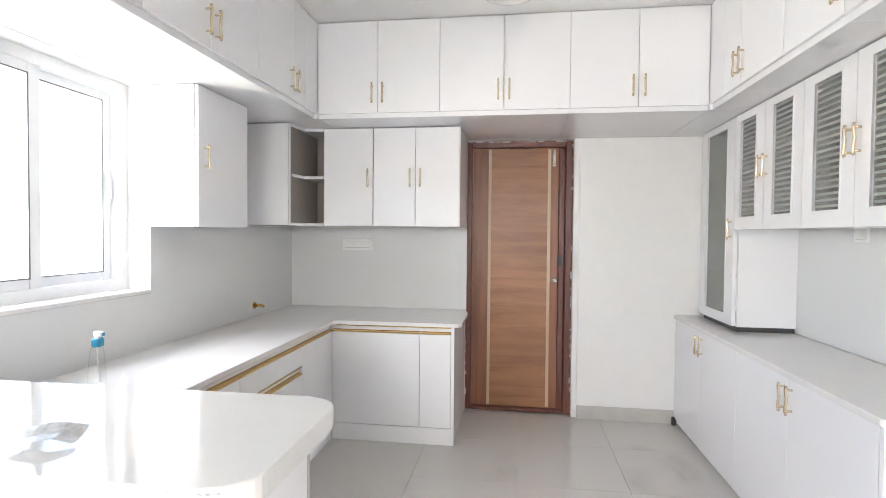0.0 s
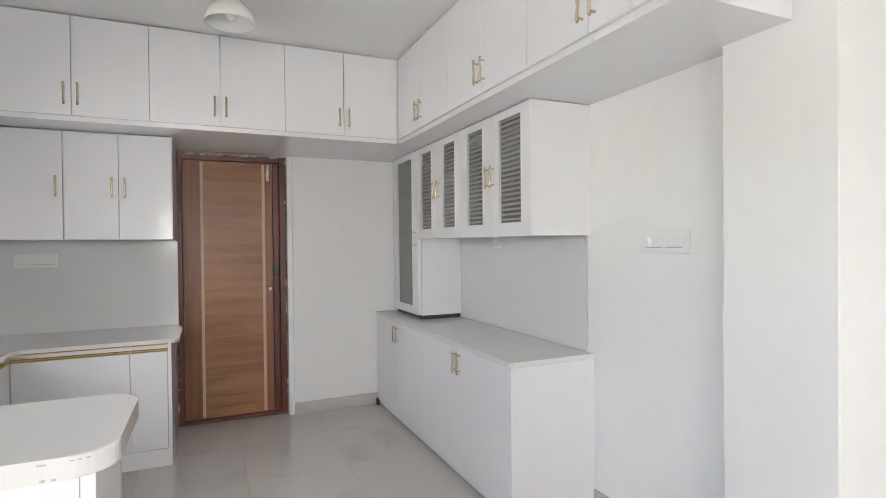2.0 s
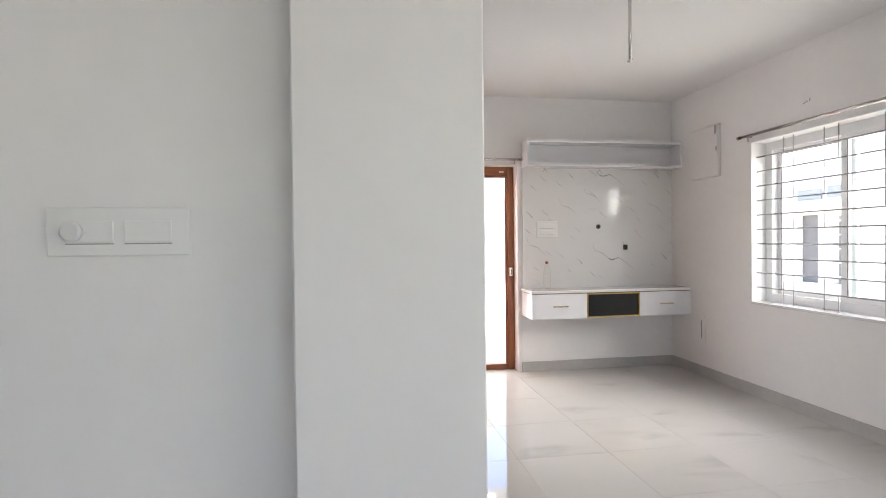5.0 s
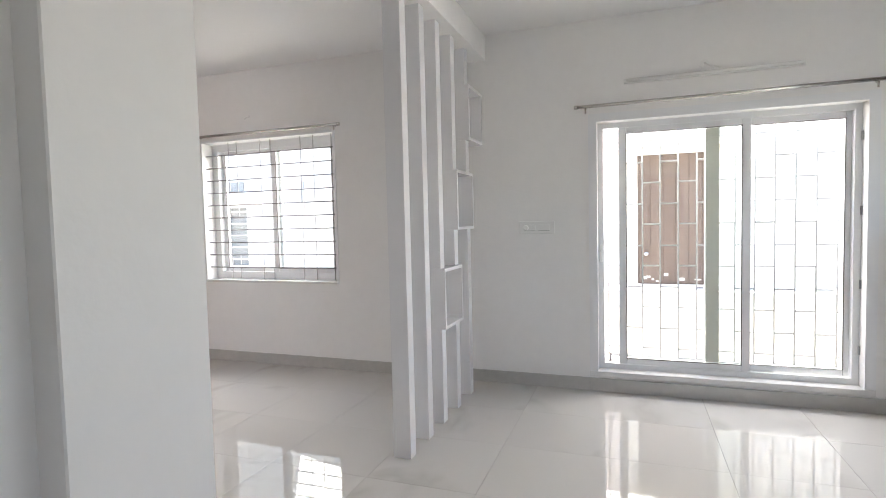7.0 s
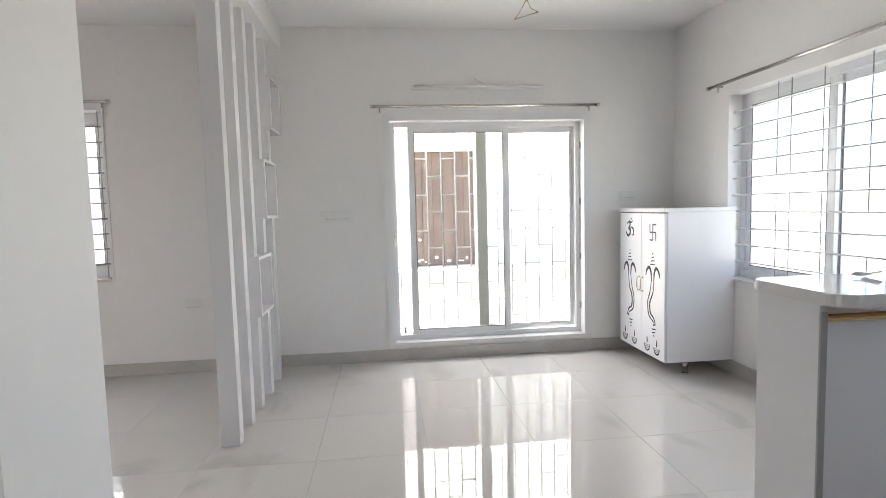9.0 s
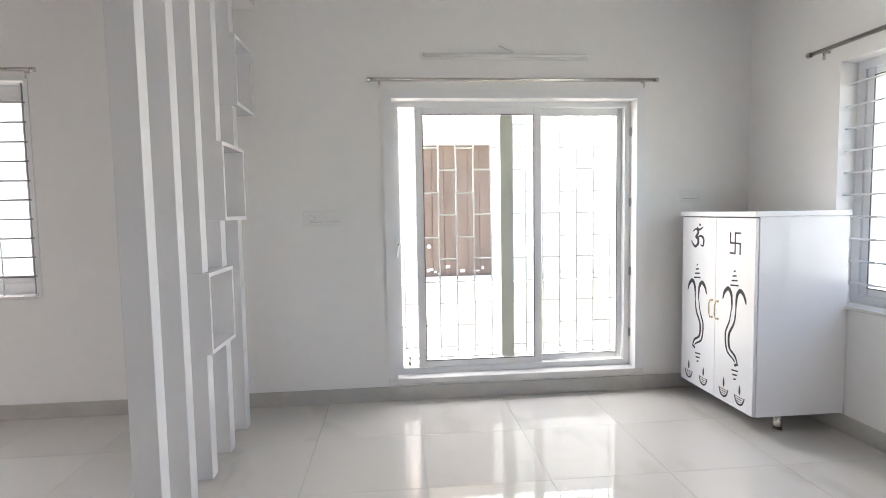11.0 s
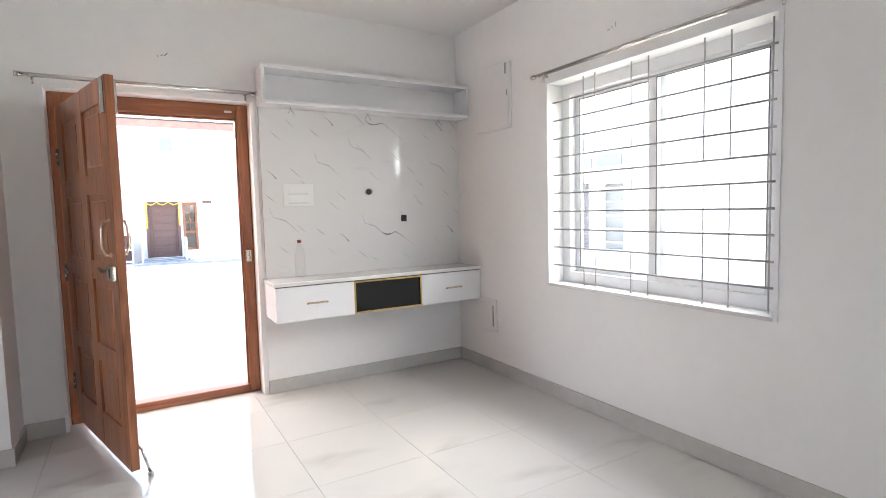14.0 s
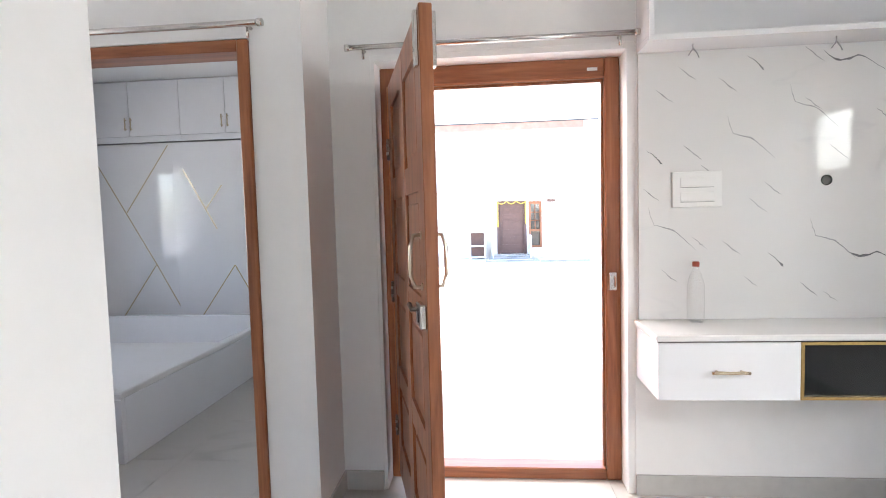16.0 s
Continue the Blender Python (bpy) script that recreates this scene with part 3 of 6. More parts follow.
# raised plaster bands round the window and the sliding door
bm = bmesh.new()
for s in ((SLIDER[0] - 0.062, SLIDER[0], SY, SY + 0.012, 0.155, SLIDER[3] + 0.06), (SLIDER[1], SLIDER[1] + 0.062, SY, SY + 0.012, 0.155, SLIDER[3] + 0.06), (SLIDER[0], SLIDER[1], SY, SY + 0.012, SLIDER[3], SLIDER[3] + 0.06)):
    box(bm, *s)
setting("trim_slider", bm, UPVC, "white band round the sliding door", "trim")
bm = bmesh.new()
for s in ((SWIN[0] - 0.02, SWIN[0], SY, SY + 0.008, SWIN[2] - 0.02, SWIN[3] + 0.02), (SWIN[1], SWIN[1] + 0.02, SY, SY + 0.008, SWIN[2] - 0.02, SWIN[3] + 0.02), (SWIN[0], SWIN[1], SY, SY + 0.008, SWIN[3], SWIN[3] + 0.02)):
    box(bm, *s)
setting("trim_window", bm, UPVC, "white band round the living room window", "trim")


def curtain_rod(a, c, wall, label):
    """A steel rod on two brackets; wall: the way to the wall behind it."""
    a, c, wall = Vector(a), Vector(c), Vector(wall)
    t = thing("curtain_rod", (a + c) / 2, label, "curtain rod", "steel curtain rods")
    part("rod", tube(bmesh.new(), [a, c], 0.0125, 12), STEEL, t)
    d = (c - a).normalized()
    for e, s in ((a, -1), (c, 1)):
        part("end_cap", tube(bmesh.new(), [e - d * 0.004 * s, e + d * s * 0.018], 0.016, 12), STEEL, t)
        k = e - d * s * 0.06
        bm = tube(bmesh.new(), [k + wall, k], 0.008, 8)
        tube(bm, [k + wall * 0.5, k + wall * 0.5 + Vector((0, 0, -0.045))], 0.007, 8)
        part("bracket", bm, STEEL, t)


curtain_rod((1.075, SY + 0.075, 2.172), (-0.862, SY + 0.075, 2.178), (0, -0.075, 0), "thin steel curtain rod over the sliding door")
curtain_rod((3.14, SY + 0.07, 2.225), (4.80, SY + 0.07, 2.225), (0, -0.07, 0), "thin steel curtain rod over the living room window")
curtain_rod((5.85, 0.715, 2.18), (5.85, -0.60, 2.18), (0.07, 0, 0), "thin steel curtain rod over the entrance door")
curtain_rod((5.475, 0.988, 2.182), (5.475, 2.12, 2.182), (0.065, 0, 0), "thin steel curtain rod over the bedroom doorway")
curtain_rod((WX + 0.07, -1.68, 2.19), (WX + 0.07, 0.42, 2.19), (-0.07, 0, 0), "thin steel curtain rod over the dining window")


def switch_plate(at, w, h, normal, layout, label):
    """A white plate on a wall. normal: 'x-', 'x+', 'y+', 'y-' is the way it faces. layout: module boxes (u0, u1, v0, v1) as parts of w, h; 'd' adds a dial."""
    x, y, z = at
    t = thing("switch_plate", at, label, "switch", "wall switch plates")
    sgn = 1 if normal[1] == "+" else -1

    def b(u0, u1, v0, v1, d0, d1, r=0.0):
        bm = bmesh.new()
        if normal[0] == "x":
            box(bm, x + sgn * d0, x + sgn * d1, y + u0, y + u1, z + v0, z + v1, r)
        else:
            box(bm, x + u0, x + u1, y + sgn * d0, y + sgn * d1, z + v0, z + v1, r)
        return bm
    part("plate", b(-w / 2, w / 2, -h / 2, h / 2, 0, 0.009, 0.003), PLASTIC, t)
    for u0, u1, v0, v1 in layout:
        part("module", b(u0, u1, v0, v1, 0.0085, 0.0125, 0.0015), PLASTIC, t)
        part("gap_line", b(u0, u1, v0 - 0.004, v0 - 0.0015, 0.0086, 0.0102), PLASTIC_GREY, t, "grey shadow line")
    return t


def dial(t, at, axis):
    bm = lathe(bmesh.new(), [(0.020, 0), (0.020, 0.010), (0.016, 0.014)], 0, 0, 20)
    bmesh.ops.rotate(bm, verts=bm.verts, cent=(0, 0, 0), matrix=Matrix.Rotation(radians(-90), 3, "Y") if axis == "x-" else Matrix.Rotation(radians(-90), 3, "X"))
    bmesh.ops.translate(bm, verts=bm.verts, vec=at)
    part("dial", bm, PLASTIC, t, "round white fan dial")


t = switch_plate((KX, 1.535, 1.38), 0.27, 0.10, "x-", [(0.01, 0.10, -0.022, 0.022), (-0.10, -0.01, -0.022, 0.022)], "white switch plate with a fan dial on the kitchen wall")
dial(t, (KX - 0.012, 1.535 + 0.085, 1.38), "x-")
t = switch_plate((1.40, SY, 1.275), 0.28, 0.10, "y+", [(0.01, 0.10, -0.022, 0.022), (-0.10, -0.01, -0.022, 0.022)], "white switch plate with a fan dial beside the sliding door")
dial(t, (1.40 + 0.085, SY + 0.012, 1.275), "y+")
switch_plate((-1.17, SY, 1.39), 0.16, 0.09, "y+", [(0.0, 0.06, -0.02, 0.02), (-0.06, 0.0, -0.02, 0.02)], "white socket plate above the prayer cabinet")
switch_plate((2.61, SY, 0.575), 0.15, 0.085, "y+", [(0.0, 0.055, -0.02, 0.02), (-0.055, 0.0, -0.02, 0.02)], "white low socket plate on the living room wall")
switch_plate((EX - 0.016, -0.885, 1.47), 0.225, 0.165, "x-", [(-0.075, 0.075, 0.012, 0.055), (-0.075, 0.075, -0.055, -0.012)], "white two-row switch plate on the marble panel")
switch_plate((KX - 0.012, 2.97, 1.39), 0.11, 0.085, "x-", [(-0.04, 0.0, -0.022, 0.022), (0.0, 0.04, -0.022, 0.022)], "white socket plate on the sideboard splashback")
switch_plate((-1.05, NY - 0.012, 1.29), 0.24, 0.095, "y-", [(-0.10, -0.035, -0.022, 0.022), (-0.03, 0.035, -0.022, 0.022), (0.04, 0.10, -0.022, 0.022)], "white three-part socket plate on the kitchen splashback")


# ---- doors ----
def kitchen_door():
    y = 4.34
    t = thing("door_1", (0.2, y, 0), "closed brown wood-grain flush door in a chipped red-brown frame", "door", "", "structure")
    x0, x1 = -0.205, 0.605
    for nm, s in (("jamb", (x0, x0 + 0.045, y - 0.03, y + 0.06, 0, 2.095)), ("jamb", (x1 - 0.055, x1, y - 0.03, y + 0.06, 0, 2.095)), ("head", (x0 + 0.045, x1 - 0.055, y - 0.03, y + 0.06, 2.045, 2.095)), ("threshold", (x0 + 0.045, x1 - 0.055, y - 0.03, y + 0.06, 0, 0.03))):
        part(nm, boxes(s, r=0.005), REDFRAME, t)
    leaf = part("leaf", boxes((x0 + 0.046, 0.50, y, y + 0.035, 0.032, 2.043), r=0.001), FLUSH, t)
    # unseen sheet added behind the leaf to stop outside light at the gaps
    part("light_block", boxes((x0 + 0.002, x1 - 0.002, y + 0.061, y + 0.075, 0.0, 2.095)), REDFRAME, t)
    part("stile", boxes((x0 + 0.05, -0.035, y - 0.003, y, 0.036, 2.039)), FLUSH_V, leaf, "upright-grained edge of the door")
    part("stile", boxes((0.445, 0.50, y - 0.003, y, 0.036, 2.039)), FLUSH_V, leaf, "upright-grained edge of the door")
    for x in (-0.035, 0.42):
        part("beading", boxes((x, x + 0.022, y - 0.006, y, 0.04, 2.035)), STRIP, leaf, "pale beige beading strip")
    part("door_stop", boxes((0.503, 0.548, y - 0.012, y + 0.05, 0.03, 2.045), r=0.004), REDFRAME, t)
    bm = boxes((0.452, 0.478, y - 0.018, y - 0.003, 1.90, 2.035), r=0.003)
    tube(bm, [(0.465, y - 0.022, 1.91), (0.465, y - 0.022, 2.06)], 0.005, 8)
    part("bolt", bm, STEEL, leaf, "steel tower bolt")
    part("latch", boxes((0.50, 0.535, y - 0.022, y - 0.006, 1.14, 1.22), r=0.003), GASKET, t, "dark latch keeper")
    bm = lathe(bmesh.new(), [(0.012, 0), (0.012, 0.02), (0.024, 0.035), (0.022, 0.05), (0.008, 0.056)], 0, 0, 16)
    bmesh.ops.rotate(bm, verts=bm.verts, cent=(0, 0, 0), matrix=Matrix.Rotation(radians(90), 3, "X"))
    bmesh.ops.translate(bm, verts=bm.verts, vec=(0.475, y, 1.03))
    part("knob", bm, STEEL, leaf, "small round steel knob")

    random.seed(8)
    bm = bmesh.new()
    for k in range(46):
        z = random.uniform(0.05, 2.05)
        h = random.uniform(0.01, 0.05)
        w = random.uniform(0.003, 0.011)
        e = x0 if k % 2 else x1 - w
        box(bm, e, e + w, y - 0.0325, y - 0.031, z, z + h, 0.0006)
    for k in range(14):
        a = random.uniform(x0, x1 - 0.06)
        w = random.uniform(0.015, 0.06)
        h = random.uniform(0.003, 0.010)
        box(bm, a, a + w, y - 0.0325, y - 0.031, 2.095 - h, 2.095, 0.0006)
    part("plaster_smear", bm, PAINT, t, "white plaster smeared over the frame's edge")


kitchen_door()
bm = bmesh.new()
for s in ((KDOOR[0], -0.207, NY + 0.02, NY + 0.2, 0, 2.145), (0.607, KDOOR[1], NY + 0.02, NY + 0.2, 0, 2.145), (-0.207, 0.607, NY + 0.02, NY + 0.2, 2.097, 2.145)):
    box(bm, *s)
setting("trim_kitchen_door", bm, PAINT, "rough white plaster round the kitchen door frame", "trim")


def pull(bm, at, along, out, length, rad=0.0075):
    """A bow handle centred at a point."""
    at, along, out = Vector(at), Vector(along), Vector(out)
    h = length / 2
    pts = [at - along * h, at - along * h + out * 0.03, at - along * h * 0.55 + out * 0.045, at + along * h * 0.55 + out * 0.045, at + along * h + out * 0.03, at + along * h]
    tube(bm, pts, rad, 8)
    for e in (-1, 1):
        tube(bm, [at + along * h * e, at + along * h * e + out * 0.006], rad * 1.8, 12)
    return bm


def entrance_door():
    x = 6.05
    t = thing("door_3", (x + 0.05, 0, 0), "open carved teak entrance door in a heavy teak frame", "door", "", "structure")
    for nm, s, m in (("jamb", (x, x + 0.11, 0.535, 0.612, 0, 2.132), TEAK), ("jamb", (x, x + 0.11, -0.577, -0.503, 0, 2.132), TEAK), ("head", (x, x + 0.11, -0.503, 0.535, 2.035, 2.132), TEAK_H), ("threshold", (x, x + 0.11, -0.503, 0.535, 0, 0.06), TEAK_H)):
        j = part(nm, boxes(s, r=0.006), m, t)
    bm = boxes((x + 0.03, x + 0.06, -0.503, -0.490, 0.06, 2.02), (x + 0.03, x + 0.06, -0.503, 0.535, 2.02, 2.035))
    part("rebate", bm, TEAK, t, "reddish rebate of the frame")
    # the leaf, built flat along +x from its hinge and then swung
    W, H, T = 1.065, 1.985, 0.042
    swing = Matrix.Translation((x - 0.032, 0.546, 0.045)) @ Matrix.Rotation(math.atan2(-0.298, -1.045), 4, "Z")

    def lp(name, bm, m, parent, label=""):
        bmesh.ops.transform(bm, matrix=swing, verts=bm.verts)
        return part(name, bm, m, parent, label)
    st, rails = 0.12, [(0, 0.20), (0.50, 0.60), (0.96, 1.06), (1.42, 1.52), (1.865, H)]
    bm = boxes((0, st, -T / 2, T / 2, 0, H), (W - st, W, -T / 2, T / 2, 0, H), (W / 2 - 0.06, W / 2 + 0.06, -T / 2, T / 2, 0, H), r=0.003)
    leaf = lp("leaf", bm, TEAK, t)
    for a, c in rails:
        for u0, u1 in ((st, W / 2 - 0.06), (W / 2 + 0.06, W - st)):
            lp("rail", boxes((u0, u1, -T / 2 + 0.001, T / 2 - 0.001, a, c)), TEAK, leaf)
    for (a, c), (d, e) in zip(rails, rails[1:]):
        for u0, u1 in ((st, W / 2 - 0.06), (W / 2 + 0.06, W - st)):
            bm = boxes((u0, u1, -0.008, 0.008, c, d))
            box(bm, u0 + 0.035, u1 - 0.035, -0.015, 0.015, c + 0.035, d - 0.035, 0.008)
            lp("panel", bm, TEAK, leaf)
    for sgn in (-1, 1):
        lp("door_handle", pull(bmesh.new(), (W - 0.075, sgn * T / 2, 1.19), (0, 0, 1), (0, sgn * 0.85, 0), 0.17), CHAMPAGNE, leaf, "pale champagne bow handle")
    lock = lp("lock", boxes((W - 0.105, W - 0.004, -T / 2 - 0.022, -T / 2, 0.975, 1.055), r=0.005), STEEL, leaf, "steel rim lock")
    lp("lock_slot", boxes((W - 0.062, W - 0.048, -T / 2 - 0.0235, -T / 2 - 0.0215, 0.992, 1.038)), GASKET, lock, "dark slot of the lock")
    bm = tube(bmesh.new(), [(W - 0.15, -T / 2, 1.02), (W - 0.15, -T / 2 - 0.03, 1.02), (W - 0.175, -T / 2 - 0.035, 1.035)], 0.009, 10)
    lp("lock_knob", bm, HINGE, lock, "dark turned latch knob")
    bm = boxes((W - 0.05, W - 0.02, -T / 2 - 0.015, -T / 2, 1.80, 1.97), (W - 0.05, W - 0.02, T / 2, T / 2 + 0.015, 1.80, 1.97), r=0.003)
    lp("bolt", bm, STEEL, leaf, "steel tower bolt")
    bm = tube(bmesh.new(), [(W - 0.06, T / 2, 0.12), (W - 0.03, T / 2 + 0.02, 0.09), (W + 0.01, T / 2 + 0.04, -0.02)], 0.007, 8)
    tube(bm, [(W + 0.01, T / 2 + 0.04, -0.02), (W + 0.015, T / 2 + 0.045, -0.044)], 0.014, 10)
    lp("door_stop", bm, STEEL, leaf, "steel floor stop with a black rubber foot")
    # strips painted orange where sun catches the gap between leaf and jamb
    for z0, z1 in ((0.01, 0.20), (0.31, 0.90), (1.01, 1.62), (1.73, H)):
        lp("edge_strip", boxes((-0.014, 0.005, -T / 2 - 0.004, -T / 2 + 0.015, z0, z1), r=0.002), SUNLIT_EDGE, leaf, "door edge coloured bright orange as if sunlit")
    for z in (0.255, 0.955, 1.675):
        hinge = lp("hinge", tube(bmesh.new(), [(-0.005, -T / 2 - 0.004, z - 0.052), (-0.005, -T / 2 - 0.004, z + 0.052)], 0.0105, 10), HINGE, t, "steel butt hinge")
        for dz in (-0.02, 0.02):
            bm = tube(bmesh.new(), [(-0.005, -T / 2 - 0.004, z + dz - 0.008), (-0.005, -T / 2 - 0.004, z + dz + 0.008)], 0.012, 10)
            lp("knuckle", bm, STEEL, hinge, "bright worn knuckle")
    part("keeper", boxes((x - 0.016, x - 0.001, -0.555, -0.515, 0.985, 1.075), (x - 0.03, x - 0.016, -0.552, -0.54, 1.0, 1.06), r=0.004), STEEL, t, "steel lock keeper")
    part("number_plate", boxes((x - 0.003, x - 0.001, -0.47, -0.42, 2.07, 2.085)), LABEL, t, "small pale sticker")


entrance_door()
bm = boxes((EX + 0.005, EX + 0.225, MDOOR[0], -0.5775, 0, 2.132), (EX + 0.005, EX + 0.225, 0.6125, MDOOR[1], 0, 2.132), (EX + 0.005, EX + 0.225, MDOOR[0], MDOOR[1], 2.1325, MDOOR[3]))
setting("trim_entrance", bm, PAINT, "white plaster reveal round the entrance frame", "trim")


def bedroom_frame():
    t = thing("door_4", (5.56, 1.5, 0), "teak frame of the open bedroom doorway", "door", "", "structure")
    for nm, s in (("jamb", (5.528, 5.66, 1.062, 1.112, 0, 2.14)), ("jamb", (5.528, 5.66, 1.925, 1.975, 0, 2.14))):
        part(nm, boxes(s, r=0.005), TEAK, t)
    part("head", boxes((5.528, 5.66, 1.112, 1.925, 2.09, 2.14), r=0.005), TEAK_H, t)


bedroom_frame()


# ---- kitchen ----
def bow_handle(axis):
    """A small gold bow handle, upright, whose face looks along +axis; its mesh is shared."""
    bm = bmesh.new()
    for e in (-1, 1):
        tube(bm, [(0, 0, 0.045 * e), (0.022, 0, 0.045 * e)], 0.0055, 8)
    tube(bm, [(0.022, 0, -0.062), (0.026, 0, -0.045), (0.021, 0, 0.0), (0.026, 0, 0.045), (0.022, 0, 0.062)], 0.006, 8)
    return finish("handle", bm, PALE_GOLD)


HANDLE = bow_handle("x")
FACE = {"x+": 0.0, "y+": math.pi / 2, "x-": math.pi, "y-": -math.pi / 2}


def cabinet(name, lo, hi, face, doors, label, category="cabinet", group="", handles=(), gap=0.0035, open_front=None):
    """A cabinet unit: a body with slab doors on one face. doors: (u0, u1, z0, z1), u along the face. handles: (u, z)."""
    at = ((lo[0] + hi[0]) / 2, (lo[1] + hi[1]) / 2, lo[2])
    t = thing(name, at, label, category, group)
    ax = 0 if face[0] == "x" else 1
    sgn = 1 if face[1] == "+" else -1
    T = 0.018
    f = hi[ax] if sgn > 0 else lo[ax]
    b0, b1 = list(lo), list(hi)
    if sgn > 0:
        b1[ax] -= T + 0.002
    else:
        b0[ax] += T + 0.002
    part("body", boxes((b0[0], b1[0], b0[1], b1[1], b0[2], b1[2]), r=0.0015), LAMINATE, t)
    made = []
    for u0, u1, z0, z1 in doors:
        bm = bmesh.new()
        if ax == 0:
            box(bm, f - sgn * T, f, u0 + gap / 2, u1 - gap / 2, z0, z1, 0.0015)
        else:
            box(bm, u0 + gap / 2, u1 - gap / 2, f - sgn * T, f, z0, z1, 0.0015)
        made.append((u0, u1, z0, z1, part("door", bm, LAMINATE, t)))
    for u, z in handles:
        own = next((d[4] for d in made if d[0] <= u <= d[1] and d[2] <= z <= d[3]), t)
        at2 = (f, u, z) if ax == 0 else (u, f, z)
        piece("handle", HANDLE, own, at2, FACE[face])
    return t


def loft_run(face, f, back, joints, pairs, z0=2.095, z1=KTOP - 0.006):
    """Loft cupboards in a row, a unit for every two doors."""
    for j0, jm, j1 in zip(joints[::2], joints[1::2], joints[2::2]):
        a, c = min(j0, j1), max(j0, j1)
        lo, hi = ((min(f, back), a, z0), (max(f, back), c, z1)) if face[0] == "x" else ((a, min(f, back), z0), (c, max(f, back), z1))
        hs = [(p + s * 0.033, z0 + 0.145) for p in pairs if a < p < c for s in (-1, 1)]
        cabinet("loft_cabinet", lo, hi, face, [(a, jm, z0 + 0.028, z1), (jm, c, z0 + 0.028, z1)] if jm > a else [(a, c, z0 + 0.028, z1)],
                "glossy white loft cupboard with gold handles under the ceiling", "cabinet", "loft cupboards", hs)


NJ = [-1.061 + 0.387 * k for k in range(7)]
loft_run("y-", 3.387, NY, NJ, [NJ[1], NJ[3], NJ[5]])
loft_run("x+", -1.061, WX, [0.62, 1.02, 1.42], [1.02])
loft_run("x+", -1.061, WX, [1.42, 1.82, 2.22], [1.82])
loft_run("x+", -1.061, WX, [1.82 + 0.4, 2.62, 3.02], [])
loft_run("x+", -1.061, WX, [3.02, 3.21, 3.385], [])
loft_run("x-", 1.262, KX, [1.33, 1.73, 2.14], [])
loft_run("x-", 1.262, KX, [2.14, 2.55, 2.97], [])
loft_run("x-", 1.262, KX, [2.97, 3.18, 3.385], [])
loft_run("x-", 1.262, 1.757, [0.93, 1.13, 1.328], [])


def loose_handles(xf, ys, z, face):
    """Handle pairs across the joint of two loft units, each on its own unit's door."""
    for y in ys:
        for ob in list(scene.objects):
            if ob.name.startswith("door") and ob.parent and ob.parent.name.startswith("loft_cabinet"):
                cs = [Vector(c) + ob.parent.location for c in ob.bound_box]
                xs, yy = [c.x for c in cs], [c.y for c in cs]
                if min(yy) < y < max(yy) and min(abs(x - xf) for x in xs) < 0.003:
                    piece("handle", HANDLE, ob, (xf, y, z), FACE[face])


bpy.context.view_layer.update()
loose_handles(-1.061, [2.187, 2.253, 2.987, 3.053], 2.23, "x+")
loose_handles(1.262, [1.297, 1.363, 2.107, 2.173, 2.937, 3.003], 2.23, "x-")

setting("trim_loft_filler", boxes((1.758, KX, 1.189, 1.329, 2.096, KTOP - 0.007)), LAMINATE, "white filler between loft cupboards and pillar", "trim")
single("corner_loft", boxes((1.264, KX, 3.389, NY, 2.095, KTOP - 0.006)), LAMINATE, "glossy white blind corner of the loft cupboards", "cabinet")
single("corner_loft", boxes((WX, -1.063, 3.389, NY, 2.095, KTOP - 0.006)), LAMINATE, "glossy white blind corner of the loft cupboards", "cabinet")
# upper cabinets
cabinet("wall_cabinet", (-0.78, 3.68, 1.425), (-0.19, NY, 2.092), "y-", [(-0.78, -0.49, 1.428, 2.086), (-0.49, -0.192, 1.428, 2.086)], "glossy white two-door wall cabinet with gold handles", "cabinet", "wall cabinets", [(-0.525, 1.75), (-0.455, 1.75)])
cabinet("wall_cabinet", (-1.132, 3.68, 1.425), (-0.782, NY, 2.092), "y-", [(-1.13, -0.782, 1.428, 2.086)], "glossy white single-door wall cabinet with a gold handle", "cabinet", "wall cabinets", [(-0.815, 1.75)])
cabinet("wall_cabinet", (WX, 2.567, 1.40), (-1.345, 3.045, 2.092), "x+", [(2.569, 3.043, 1.403, 2.088)], "glossy white wall cabinet beside the kitchen window", "cabinet", "wall cabinets", [(2.625, 1.745)])
cabinet("corner_cabinet", (WX, 3.46, 1.425), (-1.285, 3.98, 2.092), "y-", [(WX + 0.002, -1.287, 1.428, 2.088)], "plain glossy white corner cabinet panel", "cabinet", "wall cabinets")


def open_shelf():
    t = thing("open_shelf", (-1.25, 3.9, 1.42), "open white corner shelf with a taupe back and one board", "shelf")
    yb = 3.95
    prof = [(-1.284, 3.48), (-1.262, 3.665), (-1.134, 3.682), (-1.134, yb), (-1.284, yb)]
    for nm, z, th in (("board", 1.425, 0.018), ("board", 1.748, 0.018), ("board", 2.072, 0.02)):
        part(nm, prism(bmesh.new(), prof, z, z + th), LAMINATE, t)
    part("back_panel", boxes((-1.284, -1.134, yb, yb + 0.01, 1.425, 2.092)), TAUPE, t, "taupe back panel")
    part("lining", boxes((-1.2845, -1.281, 3.49, yb, 1.443, 2.072)), TAUPE, t, "taupe lining")


open_shelf()
